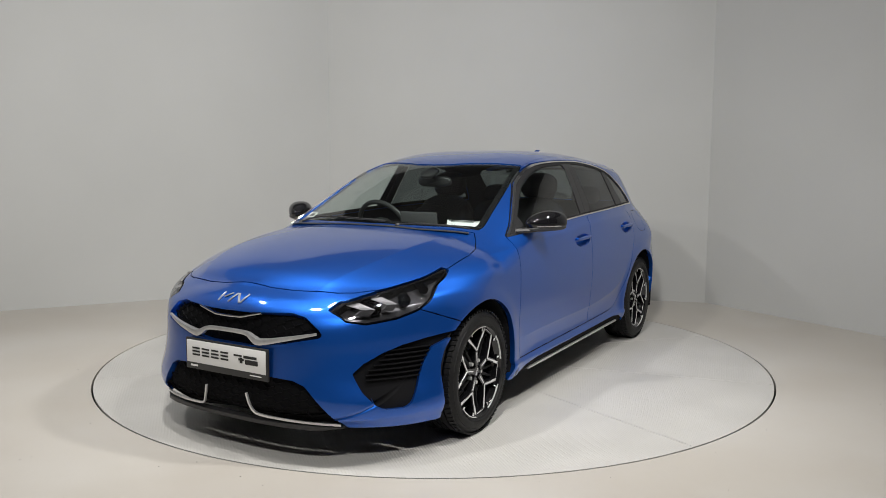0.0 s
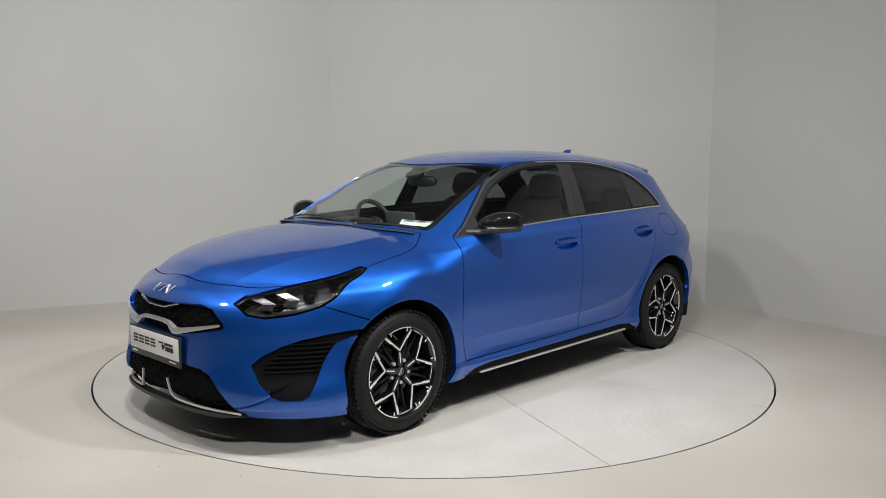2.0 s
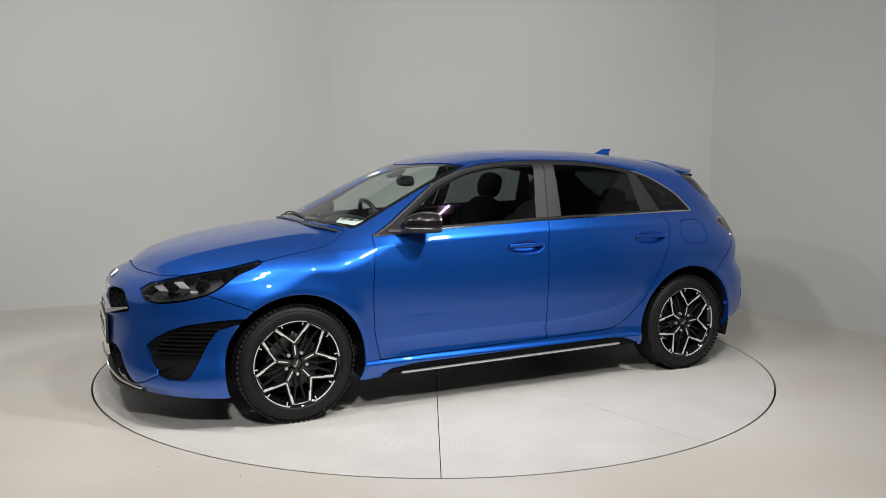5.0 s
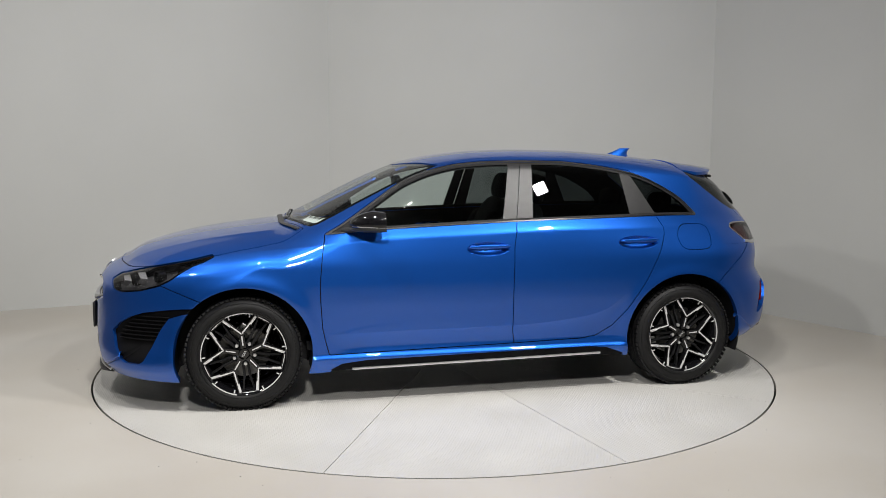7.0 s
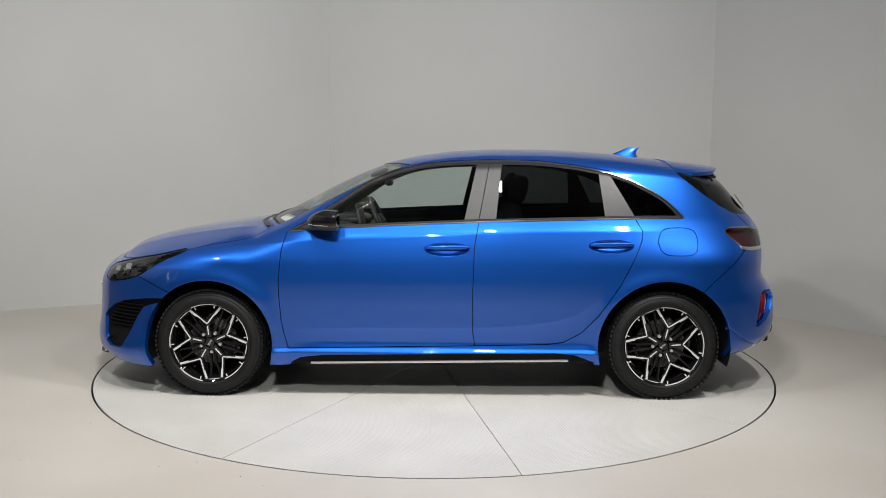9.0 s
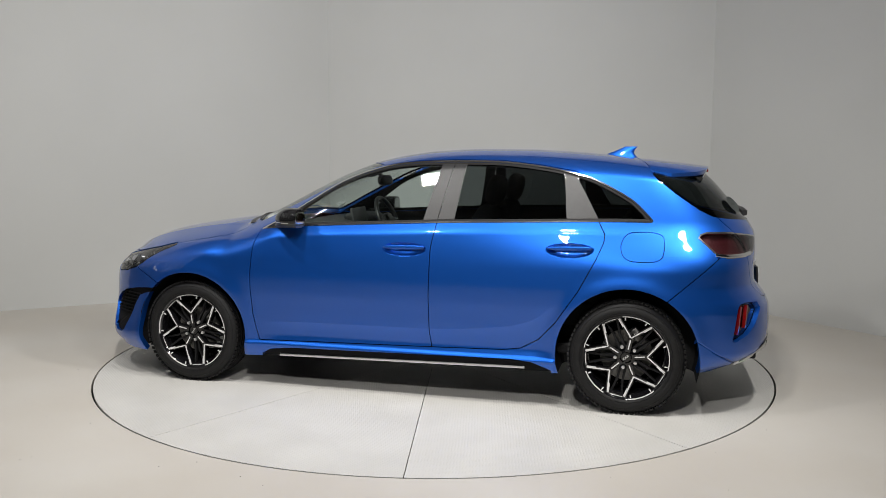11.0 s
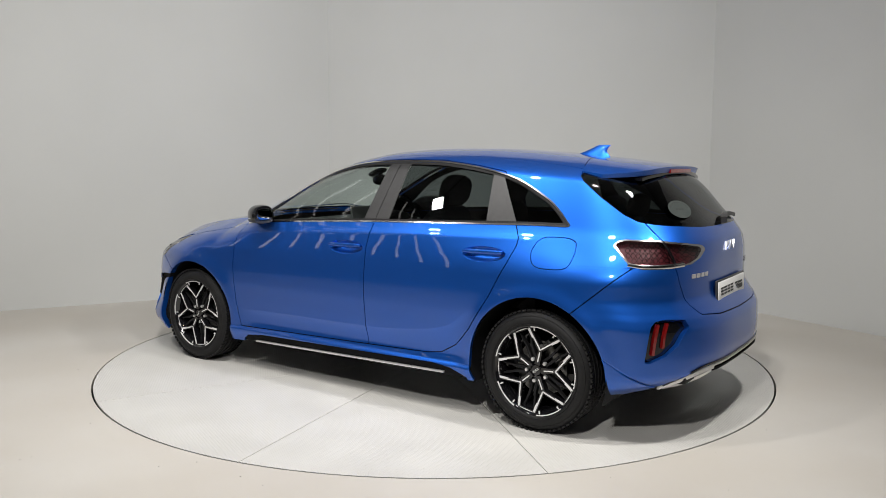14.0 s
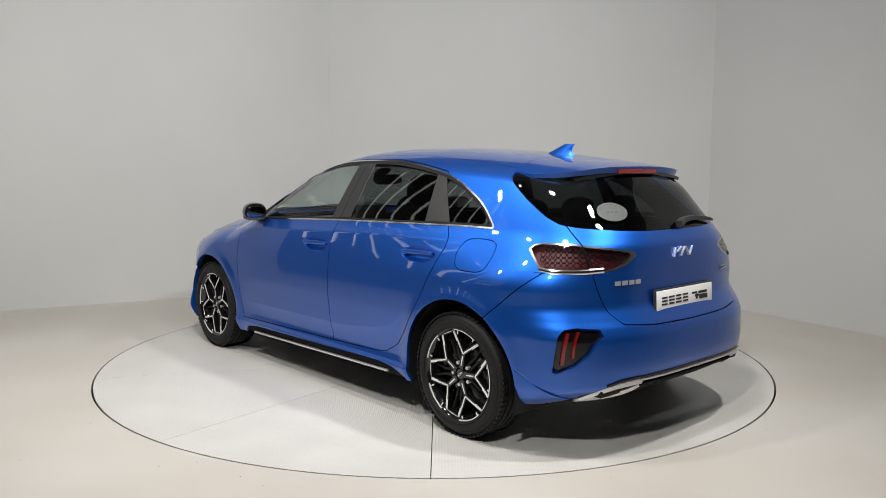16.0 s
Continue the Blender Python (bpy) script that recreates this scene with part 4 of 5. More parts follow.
    for x0, x1, z0, z1 in ((-0.018, -0.018, -0.006, 0.006), (-0.018, -0.008, 0.0, 0.006), (-0.016, -0.006, 0.0, -0.006), (-0.004, 0.000, -0.006, 0.006), (0.000, 0.006, 0.006, -0.006), (0.006, 0.012, -0.006, 0.006), (0.012, 0.017, 0.006, -0.006)):
        flat_bar(bm, (x0, z0), (x1 + 1e-4, z1), 0.003, 0.003, -0.0795, -0.076)
    part("emblem", bm, SILVER, rim, "small bright emblem", False)
    for k in range(5):
        x, z = polar(0.056, 72 * k)
        bm = bmesh.new()
        cyl(bm, 0.0105, 0.0095, 0.020, Matrix.Translation((x, -0.066, z)) @ pose(0, 0, 0, 90, 0, 0), 6)
        part("lug_nut", bm, SILVER, rim, "steel wheel nut", False)
    bm = bmesh.new()
    lathe(bm, [(0.06, 0.0), (0.075, -0.012), (0.142, -0.012), (0.142, 0.012), (0.06, 0.012)], ident, 48)
    part("brake_disc", bm, STEEL, w, "grey steel brake disc")
    bm = bmesh.new()
    box(bm, 0.115, 0.0, 0.03, 0.055, 0.075, 0.125, 0.012)
    part("brake_caliper", bm, STEEL, w, "grey brake caliper")
    return w


proto = build_wheel()
proto.parent = car
TRACK = 0.772
# the wheel's petals point 60 and 41 degrees up from the tail, front and rear
proto.matrix_basis = pose(AXF, -TRACK, HUB, 0, -60, 0)
for x, s, a in ((AXR, -1, -41), (AXF, 1, 20), (AXR, 1, 75)):
    w = copy_thing(proto, pose(x, s * TRACK, HUB, 0, a, 0 if s < 0 else 180))
    w.parent = car

# wheel housings and underbody
for x, r in ((AXF, 0.374), (AXR, 0.384)):
    for s in (-1, 1):
        bm = bmesh.new()
        rows = []
        for k in range(25):
            a = radians(-18 + 216 * k / 24)
            rows.append([bm.verts.new((x + r * math.cos(a) * m, s * y, HUB + r * math.sin(a) * m)) for y, m in ((0.862, 1.012), (0.84, 1.02), (0.60, 1.02), (0.58, 0.98), (0.58, 0.2))])
        for k in range(24):
            for j in range(4):
                bm.faces.new((rows[k][j], rows[k][j + 1], rows[k + 1][j + 1], rows[k + 1][j]))
        part("wheel_housing", bm, TRIM, car, "black wheel-arch liner")
bm = bmesh.new()
box(bm, -1.84, 0, 0.25, 0.32, 1.10, 0.10, 0.03)
box(bm, 0.03, 0, 0.25, 1.80, 1.62, 0.10, 0.03)
box(bm, -1.2, 0, 0.27, 0.9, 1.14, 0.10, 0.02)
box(bm, 1.35, 0, 0.29, 1.0, 1.14, 0.10, 0.02)
part("underbody", bm, TRIM, car, "dark underbody")
# ---- trim ----
def mirrored_run(half):
    """A run of (y, z) given for one half, from the outside to the middle, carried across."""
    return [(y, z) for y, z in half] + [(-y, z) for y, z in half[::-1] if abs(y) > 1e-6]


flat_sec = lambda a, b: [(-a, -b), (a, -b), (a * 1.2, 0), (a, b), (-a, b), (-a * 1.2, 0)]
bm = bmesh.new()
nose_run = mirrored_run([(-0.468, 0.612), (-0.33, 0.584), (-0.205, 0.561), (-0.165, 0.572), (-0.12, 0.593), (0, 0.597)])
fat = [(q, 0.0) for q in (0.6, 1.1, 1.6, 1.5, 1.05, 0.95, 1.05, 1.5, 1.6, 1.1, 0.6)]
sweep(bm, on_end(dense(nose_run, 5), False, 0.001), flat_sec(0.008, 0.0085), (0, 0, 1), False, [q[0] for q in dense(fat, 5)])
part("bright_bar", bm, SILVER, g_up, "satin bright W-shaped grille bar")
bm = bmesh.new()
sweep(bm, on_end(mirrored_run([(-0.195, 0.690), (-0.13, 0.676), (-0.08, 0.664), (0, 0.662)]), False, 0.002), flat_sec(0.004, 0.0045), (0, 0, 1))
part("bright_bar", bm, CHROME, g_up, "thin bright upper grille bar")


def pattern(field, rows, parent, mat, depth, half):
    """Small slanted bars across a grille opening."""
    bm = bmesh.new()
    z0, z1, step = rows
    r = 0
    z = z0
    while z < z1:
        y = -half + (0.045 if r % 2 else 0.0)
        while y < half:
            t = field(np.array([[-2.0, -abs(y), z]]))[0]
            if t > 0.012:
                for a, b in (((y - 0.040, z + 0.006), (y, z - 0.006)), ((y, z - 0.006), (y + 0.018, z + 0.012))):
                    p = on_end([a, b], False, -depth)
                    sweep(bm, p, [(-0.003, -0.002), (0.003, -0.002), (0.003, 0.002), (-0.003, 0.002)], (0, 0, 1))
            y += 0.085
        z += step
        r += 1
    return tagged(part("mesh_pattern", bm, mat, parent, "black slanted mesh bars", False), kind="stuff")


pattern(grille_up, (0.545, 0.70, 0.020), g_up, GRILLEM, 0.030, 0.48)
pattern(grille_lo, (0.24, 0.41, 0.022), g_lo, GRILLEM, 0.025, 0.52)
for s in (-1, 1):
    bm = bmesh.new()
    run = on_end([(s * 0.128, 0.318), (s * 0.140, 0.270), (s * 0.160, 0.232), (s * 0.20, 0.215), (s * 0.33, 0.208), (s * 0.45, 0.203), (s * 0.56, 0.197)], False, 0.008)
    sweep(bm, dense(run, 4), flat_sec(0.005, 0.0045), (1, 0, 0))
    part("chin_trim", bm, SILVER, g_lo, "bright chin trim")
bm = bmesh.new()
lip = [(y, 0.196) for y in np.linspace(-0.57, 0.57, 25)]
sweep(bm, [(x, y, z - 0.012) for x, y, z in on_end(lip, False, -0.004)], [(-0.035, -0.009), (0.012, -0.009), (0.014, 0.0), (0.010, 0.009), (-0.035, 0.009)], (0, 0, 1), False, [min(1.0, 0.15 + 0.4 * min(i, 24 - i)) for i in range(25)])
part("lip", bm, PLASTIC, bumper, "black lower lip")

# side intakes
for side, s in (("near", -1), ("far", 1)):
    duct = sheet("side_intake", s_in, GRILLEM, car, "gloss black side air intake with fins", 0.0, 0.018, side)
    for k in range(7):
        z = 0.40 + k * 0.021
        x0 = -1.985 + max(0, (z - 0.43)) * 1.0
        x1 = -1.748 + (z - 0.36) * 0.27
        bm = bmesh.new()
        run = on_flank([(x0 + (x1 - x0) * i / 8 + 0.015, z) for i in range(9)], -0.012, s)
        sweep(bm, run, [(-0.010, -0.002), (0.006, -0.002), (0.006, 0.002), (-0.010, 0.002)], (0, 0, 1))
        part("fin", bm, GRILLEM, duct, "")


def strokes(name, items, mat, parent, tail, out, w, label):
    """Flat strokes of (y, z) pairs laid on nose or tail."""
    bm = bmesh.new()
    for a, b in items:
        sweep(bm, on_end([a, ((a[0] + b[0]) / 2, (a[1] + b[1]) / 2), b], tail, out), [(-0.003, -w), (0.003, -w), (0.003, w), (-0.003, w)], (1, 0, 0) if abs(a[0] - b[0]) < 0.2 else (0, 0, 1))
    return part(name, bm, mat, parent, label, False)


def emblem(cy, cz, h, wide, s, tail, parent):
    z0, z1 = cz - h / 2, cz + h / 2
    u = lambda t: cy + s * wide * t
    zm = (z0 + z1) / 2
    items = [((u(-0.50), z0), (u(-0.40), z1)), ((u(-0.34), zm), (u(-0.12), z1)), ((u(-0.14), z0), (u(0.06), z1)), ((u(0.10), z1), (u(0.26), z0)), ((u(0.30), z0), (u(0.46), z1))]
    return strokes("emblem", items, SILVER, parent, tail, 0.004, 0.0048, "bright metal emblem")


emblem(0, 0.740, 0.036, 0.175, -1, False, bumper)
emblem(0, 0.940, 0.045, 0.175, 1, True, tailgate)
bm = bmesh.new()
for k in range(4):
    yc = -0.492 + k * 0.043
    sweep(bm, on_end([(yc - 0.016, 0.819), (yc + 0.016, 0.819)], True, 0.004), [(-0.002, -0.010), (0.002, -0.010), (0.002, 0.010), (-0.002, 0.010)])
part("model_badge", bm, SILVER, tailgate, "small bright model badge bars", False)
bm = bmesh.new()
for dz in (-0.008, 0.008):
    sweep(bm, on_end([(0.40, 0.822 + dz), (0.50, 0.822 + dz)], True, 0.004), [(-0.002, -0.004), (0.002, -0.004), (0.002, 0.004), (-0.002, 0.004)])
part("model_badge", bm, DARKCHROME, tailgate, "small dark badge bars", False)


def number_plate(name, x, z, lean, s, parent):
    """A show plate in a black holder; s: which way it faces."""
    m = Matrix.Translation((x, 0, z)) @ Matrix.Rotation(radians(lean), 4, "Y")
    bm = bmesh.new()
    box(bm, 0, 0, -0.010, 0.014, 0.526, 0.150, 0.005, None)
    bm.transform(m)
    plate = part(name, bm, PLASTIC, parent, "black plate holder")
    bm = bmesh.new()
    box(bm, s * 0.008, 0, 0.002, 0.004, 0.504, 0.108, 0.001)
    bm.transform(m)
    part("board", bm, WHITE, plate, "white show plate")
    bars = [(-0.212 + k * 0.062, -0.164 + k * 0.062, z - 0.004, z + 0.004) for k in range(4) for z in (-0.014, 0.002, 0.018)]
    bars += [(0.058, 0.108, 0.012, 0.020), (0.088, 0.122, -0.006, 0.004), (0.120, 0.200, 0.008, 0.020), (0.128, 0.206, -0.020, 0.002), (0.096, 0.112, -0.018, 0.008)]
    for y0, y1, z0, z1 in bars:
        bm = bmesh.new()
        box(bm, 0.0112 * s, s * (y0 + y1) / 2, 0.002 + (z0 + z1) / 2, 0.0016, y1 - y0, z1 - z0)
        bm.transform(m)
        part("letter_bar", bm, INK, plate, "black lettering bar", False)
    bm = bmesh.new()
    box(bm, s * 0.0085, -s * 0.205, -0.066, 0.002, 0.045, 0.009)
    box(bm, s * 0.0085, s * 0.19, -0.066, 0.002, 0.07, 0.005)
    bm.transform(m)
    part("holder_print", bm, WHITE, plate, "small white print bars", False)
    return plate


number_plate("front_plate", -2.180, 0.470, 0, -1, car)
number_plate("rear_plate", 2.080, 0.706, -3, 1, car)

# handles
for i, (d, s) in enumerate(((doors[0], -1), (doors[1], 1), (rdoors[0], -1), (rdoors[1], 1))):
    hx, hz = CUPS[i // 2]
    y = s * float(half_width(np.array([hx]), np.array([hz]))[0])
    turn = pose(0, 0, 0, 0, -1.2, 0)
    bm = bmesh.new()
    superblob(bm, (hx, y + s * 0.014, hz + 0.004), (0.124, 0.009, 0.0115), 2.6, 36, 12, turn)
    box(bm, hx - 0.095, y - s * 0.006, hz + 0.004, 0.030, 0.036, 0.018, 0.005, None)
    box(bm, hx + 0.095, y - s * 0.006, hz + 0.004, 0.040, 0.036, 0.020, 0.005, None)
    part("door_handle", bm, PAINT, d, "blue pull handle")

# mirrors
def mirror_shell(bm, c, r, s, cut_low=-1.0):
    """A teardrop housing, blunt behind and drawn to a point ahead."""
    superblob(bm, (0, 0, 0), r, 2.35, 44, 26)
    for v in bm.verts:
        u = v.co.x / r[0]
        k = 1 - 0.30 * max(0.0, -u) ** 1.6
        v.co.y *= k
        v.co.z = max(v.co.z * k, cut_low * r[2]) - 0.010 * max(0.0, -u)
    ca, sa = math.cos(radians(30)), s * math.sin(radians(30))
    for v in bm.verts:
        past = v.co.x * ca - v.co.y * sa - 0.062
        if past > 0:
            v.co.x, v.co.y = v.co.x - past * ca, v.co.y + past * sa
    bm.transform(Matrix.Translation(c) @ pose(0, 0, 0, 0, 0, s * 30))
    return bm


for d, s in ((doors[0], -1), (doors[1], 1)):
    c = Vector((-0.585, s * 0.912, 1.040))
    mir = part("door_mirror", mirror_shell(bmesh.new(), c, (0.138, 0.078, 0.064), s, -0.55), GLOSSBLACK, d, "gloss black teardrop door mirror")
    bm = bmesh.new()
    superblob(bm, c + Vector((0.062, s * 0.022, 0.006)), (0.004, 0.066, 0.036), 3.2, 32, 14)
    part("mirror_glass", bm, MIRROR, mir, "mirror glass")
    part("mirror_base", mirror_shell(bmesh.new(), c + Vector((0, 0, -0.030)), (0.134, 0.075, 0.024), s), PLASTIC, mir, "matt black mirror underside")
    bm = bmesh.new()
    turn = Matrix.Translation(c) @ pose(0, 0, 0, 0, 0, s * 30)
    run = [turn @ Vector((0.131 * math.cos(a), s * 0.074 * math.sin(a), -0.022)) for a in [radians(q) for q in (140, 120, 100, 80, 60, 42)]]
    sweep(bm, dense([tuple(q) for q in run], 4), round_sec(0.0038, 8), (0, 0, 1))
    part("indicator", bm, CHROME, mir, "clear indicator strip")
    bm = bmesh.new()
    sweep(bm, [(-0.715, s * 0.775, 0.990), (-0.68, s * 0.83, 0.992), (-0.63, s * 0.885, 1.002)], flat_sec(0.036, 0.013), (0, 0, 1))
    part("mirror_arm", bm, PLASTIC, mir, "black mirror foot")

# sill strips
for s in (-1, 1):
    bm = bmesh.new()
    run = on_flank([(x, 0.204 + 0.0172 * (x + 0.72)) for x in np.linspace(-0.70, 0.80, 16)], 0.002, s)
    sweep(bm, run, flat_sec(0.006, 0.0055), (0, 0, 1))
    part("sill_strip", bm, SILVER, car, "bright strip along the sill")

# wipers
def wiper(pts, parent, up):
    bm = bmesh.new()
    sweep(bm, dense(pts, 6), flat_sec(0.005, 0.004), up)
    ob = part("wiper", bm, PLASTIC, parent, "black wiper arm and blade")
    bm = bmesh.new()
    x, y, z = pts[0]
    cyl(bm, 0.016, 0.012, 0.012, Matrix.Translation((x, y, z)), 16)
    part("pivot", bm, PLASTIC, ob, "")
    return ob


def deck(x, y, lift):
    """Height of bonnet, screen and roof at x, y."""
    lo, hi = 0.7, float(top_z(x))
    for _ in range(40):
        c = (lo + hi) / 2
        if half_width(np.array([x]), np.array([c]))[0] > abs(y):
            lo = c
        else:
            hi = c
    return (x, y, lo + lift)


wiper([deck(-0.99, 0.56, 0.004), deck(-0.985, 0.44, 0.008), deck(-1.0, 0.28, 0.008), deck(-1.018, 0.05, 0.006), deck(-1.028, -0.10, 0.005)], car, (0, 0, 1))
wiper([deck(-1.045, -0.20, 0.004), deck(-1.03, -0.28, 0.006), deck(-1.012, -0.38, 0.006), deck(-0.968, -0.53, 0.005), deck(-0.94, -0.61, 0.004)], car, (0, 0, 1))
bm = bmesh.new()
sweep(bm, [deck(-1.058 + 0.55 * max(0, abs(y) - 0.30) ** 1.6, y, -0.004) for y in np.linspace(-0.62, 0.62, 31)], flat_sec(0.028, 0.004), (0, 0, 1))
part("cowl", bm, PLASTIC, car, "black cowl panel under the wipers")
bm = bmesh.new()
wp = on_end([(0.02, 1.070), (0.09, 1.088), (0.20, 1.095), (0.36, 1.083), (0.43, 1.072)], True, 0.022)
sweep(bm, dense(wp, 5), flat_sec(0.011, 0.012), (1, 0, 0), False, [1.4 - 0.9 * i / 20 for i in range(21)])
part("rear_wiper", bm, PLASTIC, tailgate, "black rear wiper")

# fin aerial
bm = bmesh.new()
rows = []
for i in range(13):
    t = i / 12
    x0, x1 = 1.095 + 0.200 * t ** 0.75, 1.372 - 0.022 * math.sin(math.pi * t)
    w, z = 0.032 * (1 - t) ** 0.8 + 0.003, 1.408 + 0.070 * t
    rows.append([bm.verts.new((x0 + (x1 - x0) * (0.5 - 0.5 * math.cos(a)), w * math.sin(a) * (0.6 + 0.4 * (0.5 - 0.5 * math.cos(a))), z)) for a in [2 * math.pi * k / 20 for k in range(20)]])
for i in range(12):
    for k in range(20):
        bm.faces.new((rows[i][k], rows[i][(k + 1) % 20], rows[i + 1][(k + 1) % 20], rows[i + 1][k]))
bm.faces.new(rows[-1])
bmesh.ops.recalc_face_normals(bm, faces=bm.faces)
part("fin_aerial", bm, PAINT, car, "blue shark-fin aerial")

# roof spoiler
def crown(x, y):
    w = 0.615
    return float(top_z(x)) - float(top_len(x)) * (1 - math.sqrt(max(0, 1 - min(abs(y) / w, 1) ** float(top_pow(x)))))


bm = bmesh.new()
ny, nx = 40, 12
upper, under = [], []
for j in range(ny + 1):
    y = -0.572 + 1.144 * j / ny
    k = abs(y) / 0.572
    xa, xb = 1.43 + 0.02 * k, 1.795 - 0.050 * k ** 2 - 0.17 * k ** 8
    ru, rl = [], []
    for i in range(nx + 1):
        x = xa + (xb - xa) * i / nx
        z = crown(x, y) + 0.003 + 0.014 * smooth(1.5, 1.8, x) * (1 - k * k)
        ru.append(bm.verts.new((x, y, z)))
        rl.append(bm.verts.new((x - 0.012 * (i == nx), y, z - 0.012 - 0.020 * math.sin(math.pi * i / nx * 0.5 + 0.4) * (1 - 0.6 * k ** 4))))
    upper.append(ru), under.append(rl)
for j in range(ny):
    for i in range(nx):
        bm.faces.new((upper[j][i], upper[j + 1][i], upper[j + 1][i + 1], upper[j][i + 1]))
        bm.faces.new((under[j][i + 1], under[j + 1][i + 1], under[j + 1][i], under[j][i]))
    bm.faces.new((upper[j][nx], upper[j + 1][nx], under[j + 1][nx], under[j][nx]))
    bm.faces.new((under[j][0], under[j + 1][0], upper[j + 1][0], upper[j][0]))
for j in (0, ny):
    for i in range(nx):
        q = (upper[j][i], upper[j][i + 1], under[j][i + 1], under[j][i])
        bm.faces.new(q if j == 0 else q[::-1])
bmesh.ops.recalc_face_normals(bm, faces=bm.faces)
spoiler = part("roof_spoiler", bm, PAINT, tailgate, "blue roof spoiler")
bm = bmesh.new()
sweep(bm, [(1.787 - 0.050 * (y / 0.605) ** 2, y, crown(1.78, y) - 0.010) for y in np.linspace(-0.17, 0.17, 9)], [(-0.006, -0.009), (0.007, -0.009), (0.007, 0.009), (-0.006, 0.009)], (0, 0, 1))
part("brake_light", bm, RED, spoiler, "red high brake light")
bm = bmesh.new()
sweep(bm, [(1.755 - 0.06 * (y / 0.605) ** 2, y, crown(1.75, y) - 0.030) for y in np.linspace(-0.46, 0.46, 17)], [(-0.05, -0.006), (0.022, -0.010), (0.022, 0.006), (-0.05, 0.006)], (0, 0, 1))
part("underside", bm, GLOSSBLACK, spoiler, "gloss black spoiler underside")

# rear reflectors and apron
for side, s in (("near", -1), ("far", 1)):
    pocket = sheet("rear_reflector", s_refl, GLOSSBLACK, car, "black corner pocket with two red reflectors", 0, 0.032, side)
    for a, b, w in (((1.945, 0.608), (1.930, 0.458), 0.0085), ((1.978, 0.612), (1.968, 0.492), 0.006)):
        bm = bmesh.new()
        sweep(bm, dense(on_flank([a, ((a[0] + b[0]) / 2, (a[1] + b[1]) / 2), b], -0.024, s), 4), [(-w, -0.012), (w, -0.012), (w, 0.006), (-w, 0.006)], (1, s * 0.6, 0))
        part("reflector", bm, RED, pocket, "red reflector bar")
    bm = bmesh.new()
    run = on_end([(s * 0.665, 0.292), (s * 0.60, 0.338), (s * 0.53, 0.355), (s * 0.42, 0.362)], True, -0.004)
    low_run = on_end([(s * 0.42, 0.335), (s * 0.47, 0.300), (s * 0.56, 0.288), (s * 0.665, 0.282)], True, -0.012)
    sweep(bm, dense(run + low_run, 4), flat_sec(0.010, 0.010), (1, 0, 0), True)
    ex = part("exhaust_finisher", bm, SILVER, car, "bright exhaust surround")
    bm = bmesh.new()
    box(bm, end_x(0.53, 0.32, True) - 0.05, s * 0.53, 0.320, 0.08, 0.18, 0.045, 0.012)
    part("outlet", bm, TRIM, ex, "black outlet")
bm = bmesh.new()
sweep(bm, dense(on_end(mirrored_run([(-0.60, 0.345), (-0.50, 0.368), (-0.30, 0.372), (0, 0.374)]), True, 0.0), 5), flat_sec(0.005, 0.0055), (0, 0, 1))
part("apron_trim", bm, SILVER, diff, "bright strip across the rear apron")
bm = bmesh.new()
sweep(bm, dense(on_end(mirrored_run([(-0.60, 0.361), (-0.50, 0.384), (-0.30, 0.388), (0, 0.390)]), True, 0.0), 5), flat_sec(0.006, 0.004), (0, 0, 1))
part("apron_seam", bm, GLOSSBLACK, diff, "gloss black band above the bright strip")
bm = bmesh.new()
sweep(bm, dense(on_end(mirrored_run([(-0.42, 0.345), (-0.30, 0.350), (0, 0.352)]), True, -0.002), 5), flat_sec(0.013, 0.004), (0, 0, 1))
part("apron_insert", bm, GRILLEM, diff, "black band below the bright strip")
# round sticker inside the rear window
bm = bmesh.new()
c = Vector((end_x(-0.385, 1.130, True) - 0.012, -0.385, 1.130))
nrm = Vector((0.80, -0.28, 0.62)).normalized()
m = Matrix.Translation(c + nrm * 0.020) @ nrm.to_track_quat("Z", "Y").to_matrix().to_4x4() @ Matrix.Diagonal((1.0, 0.62, 1, 1))
cyl(bm, 0.085, 0.085, 0.001, m, 40)
st = part("sticker", bm, STICKER, tailgate, "pale oval window sticker", False)
bm = bmesh.new()
for k in range(-1, 2):
    box(bm, 0.022 * k, 0, 0.0009, 0.014, 0.016, 0.0006)
for k in range(14):
    a = math.pi * (0.08 + 0.84 * k / 13)
    box(bm, 0.066 * math.cos(a), 0.066 * math.sin(a), 0.0009, 0.007, 0.010, 0.0006, 0, Matrix.Rotation(a, 4, "Z"))
bm.transform(m)
part("sticker_print", bm, INK, st, "dark print bars", False)
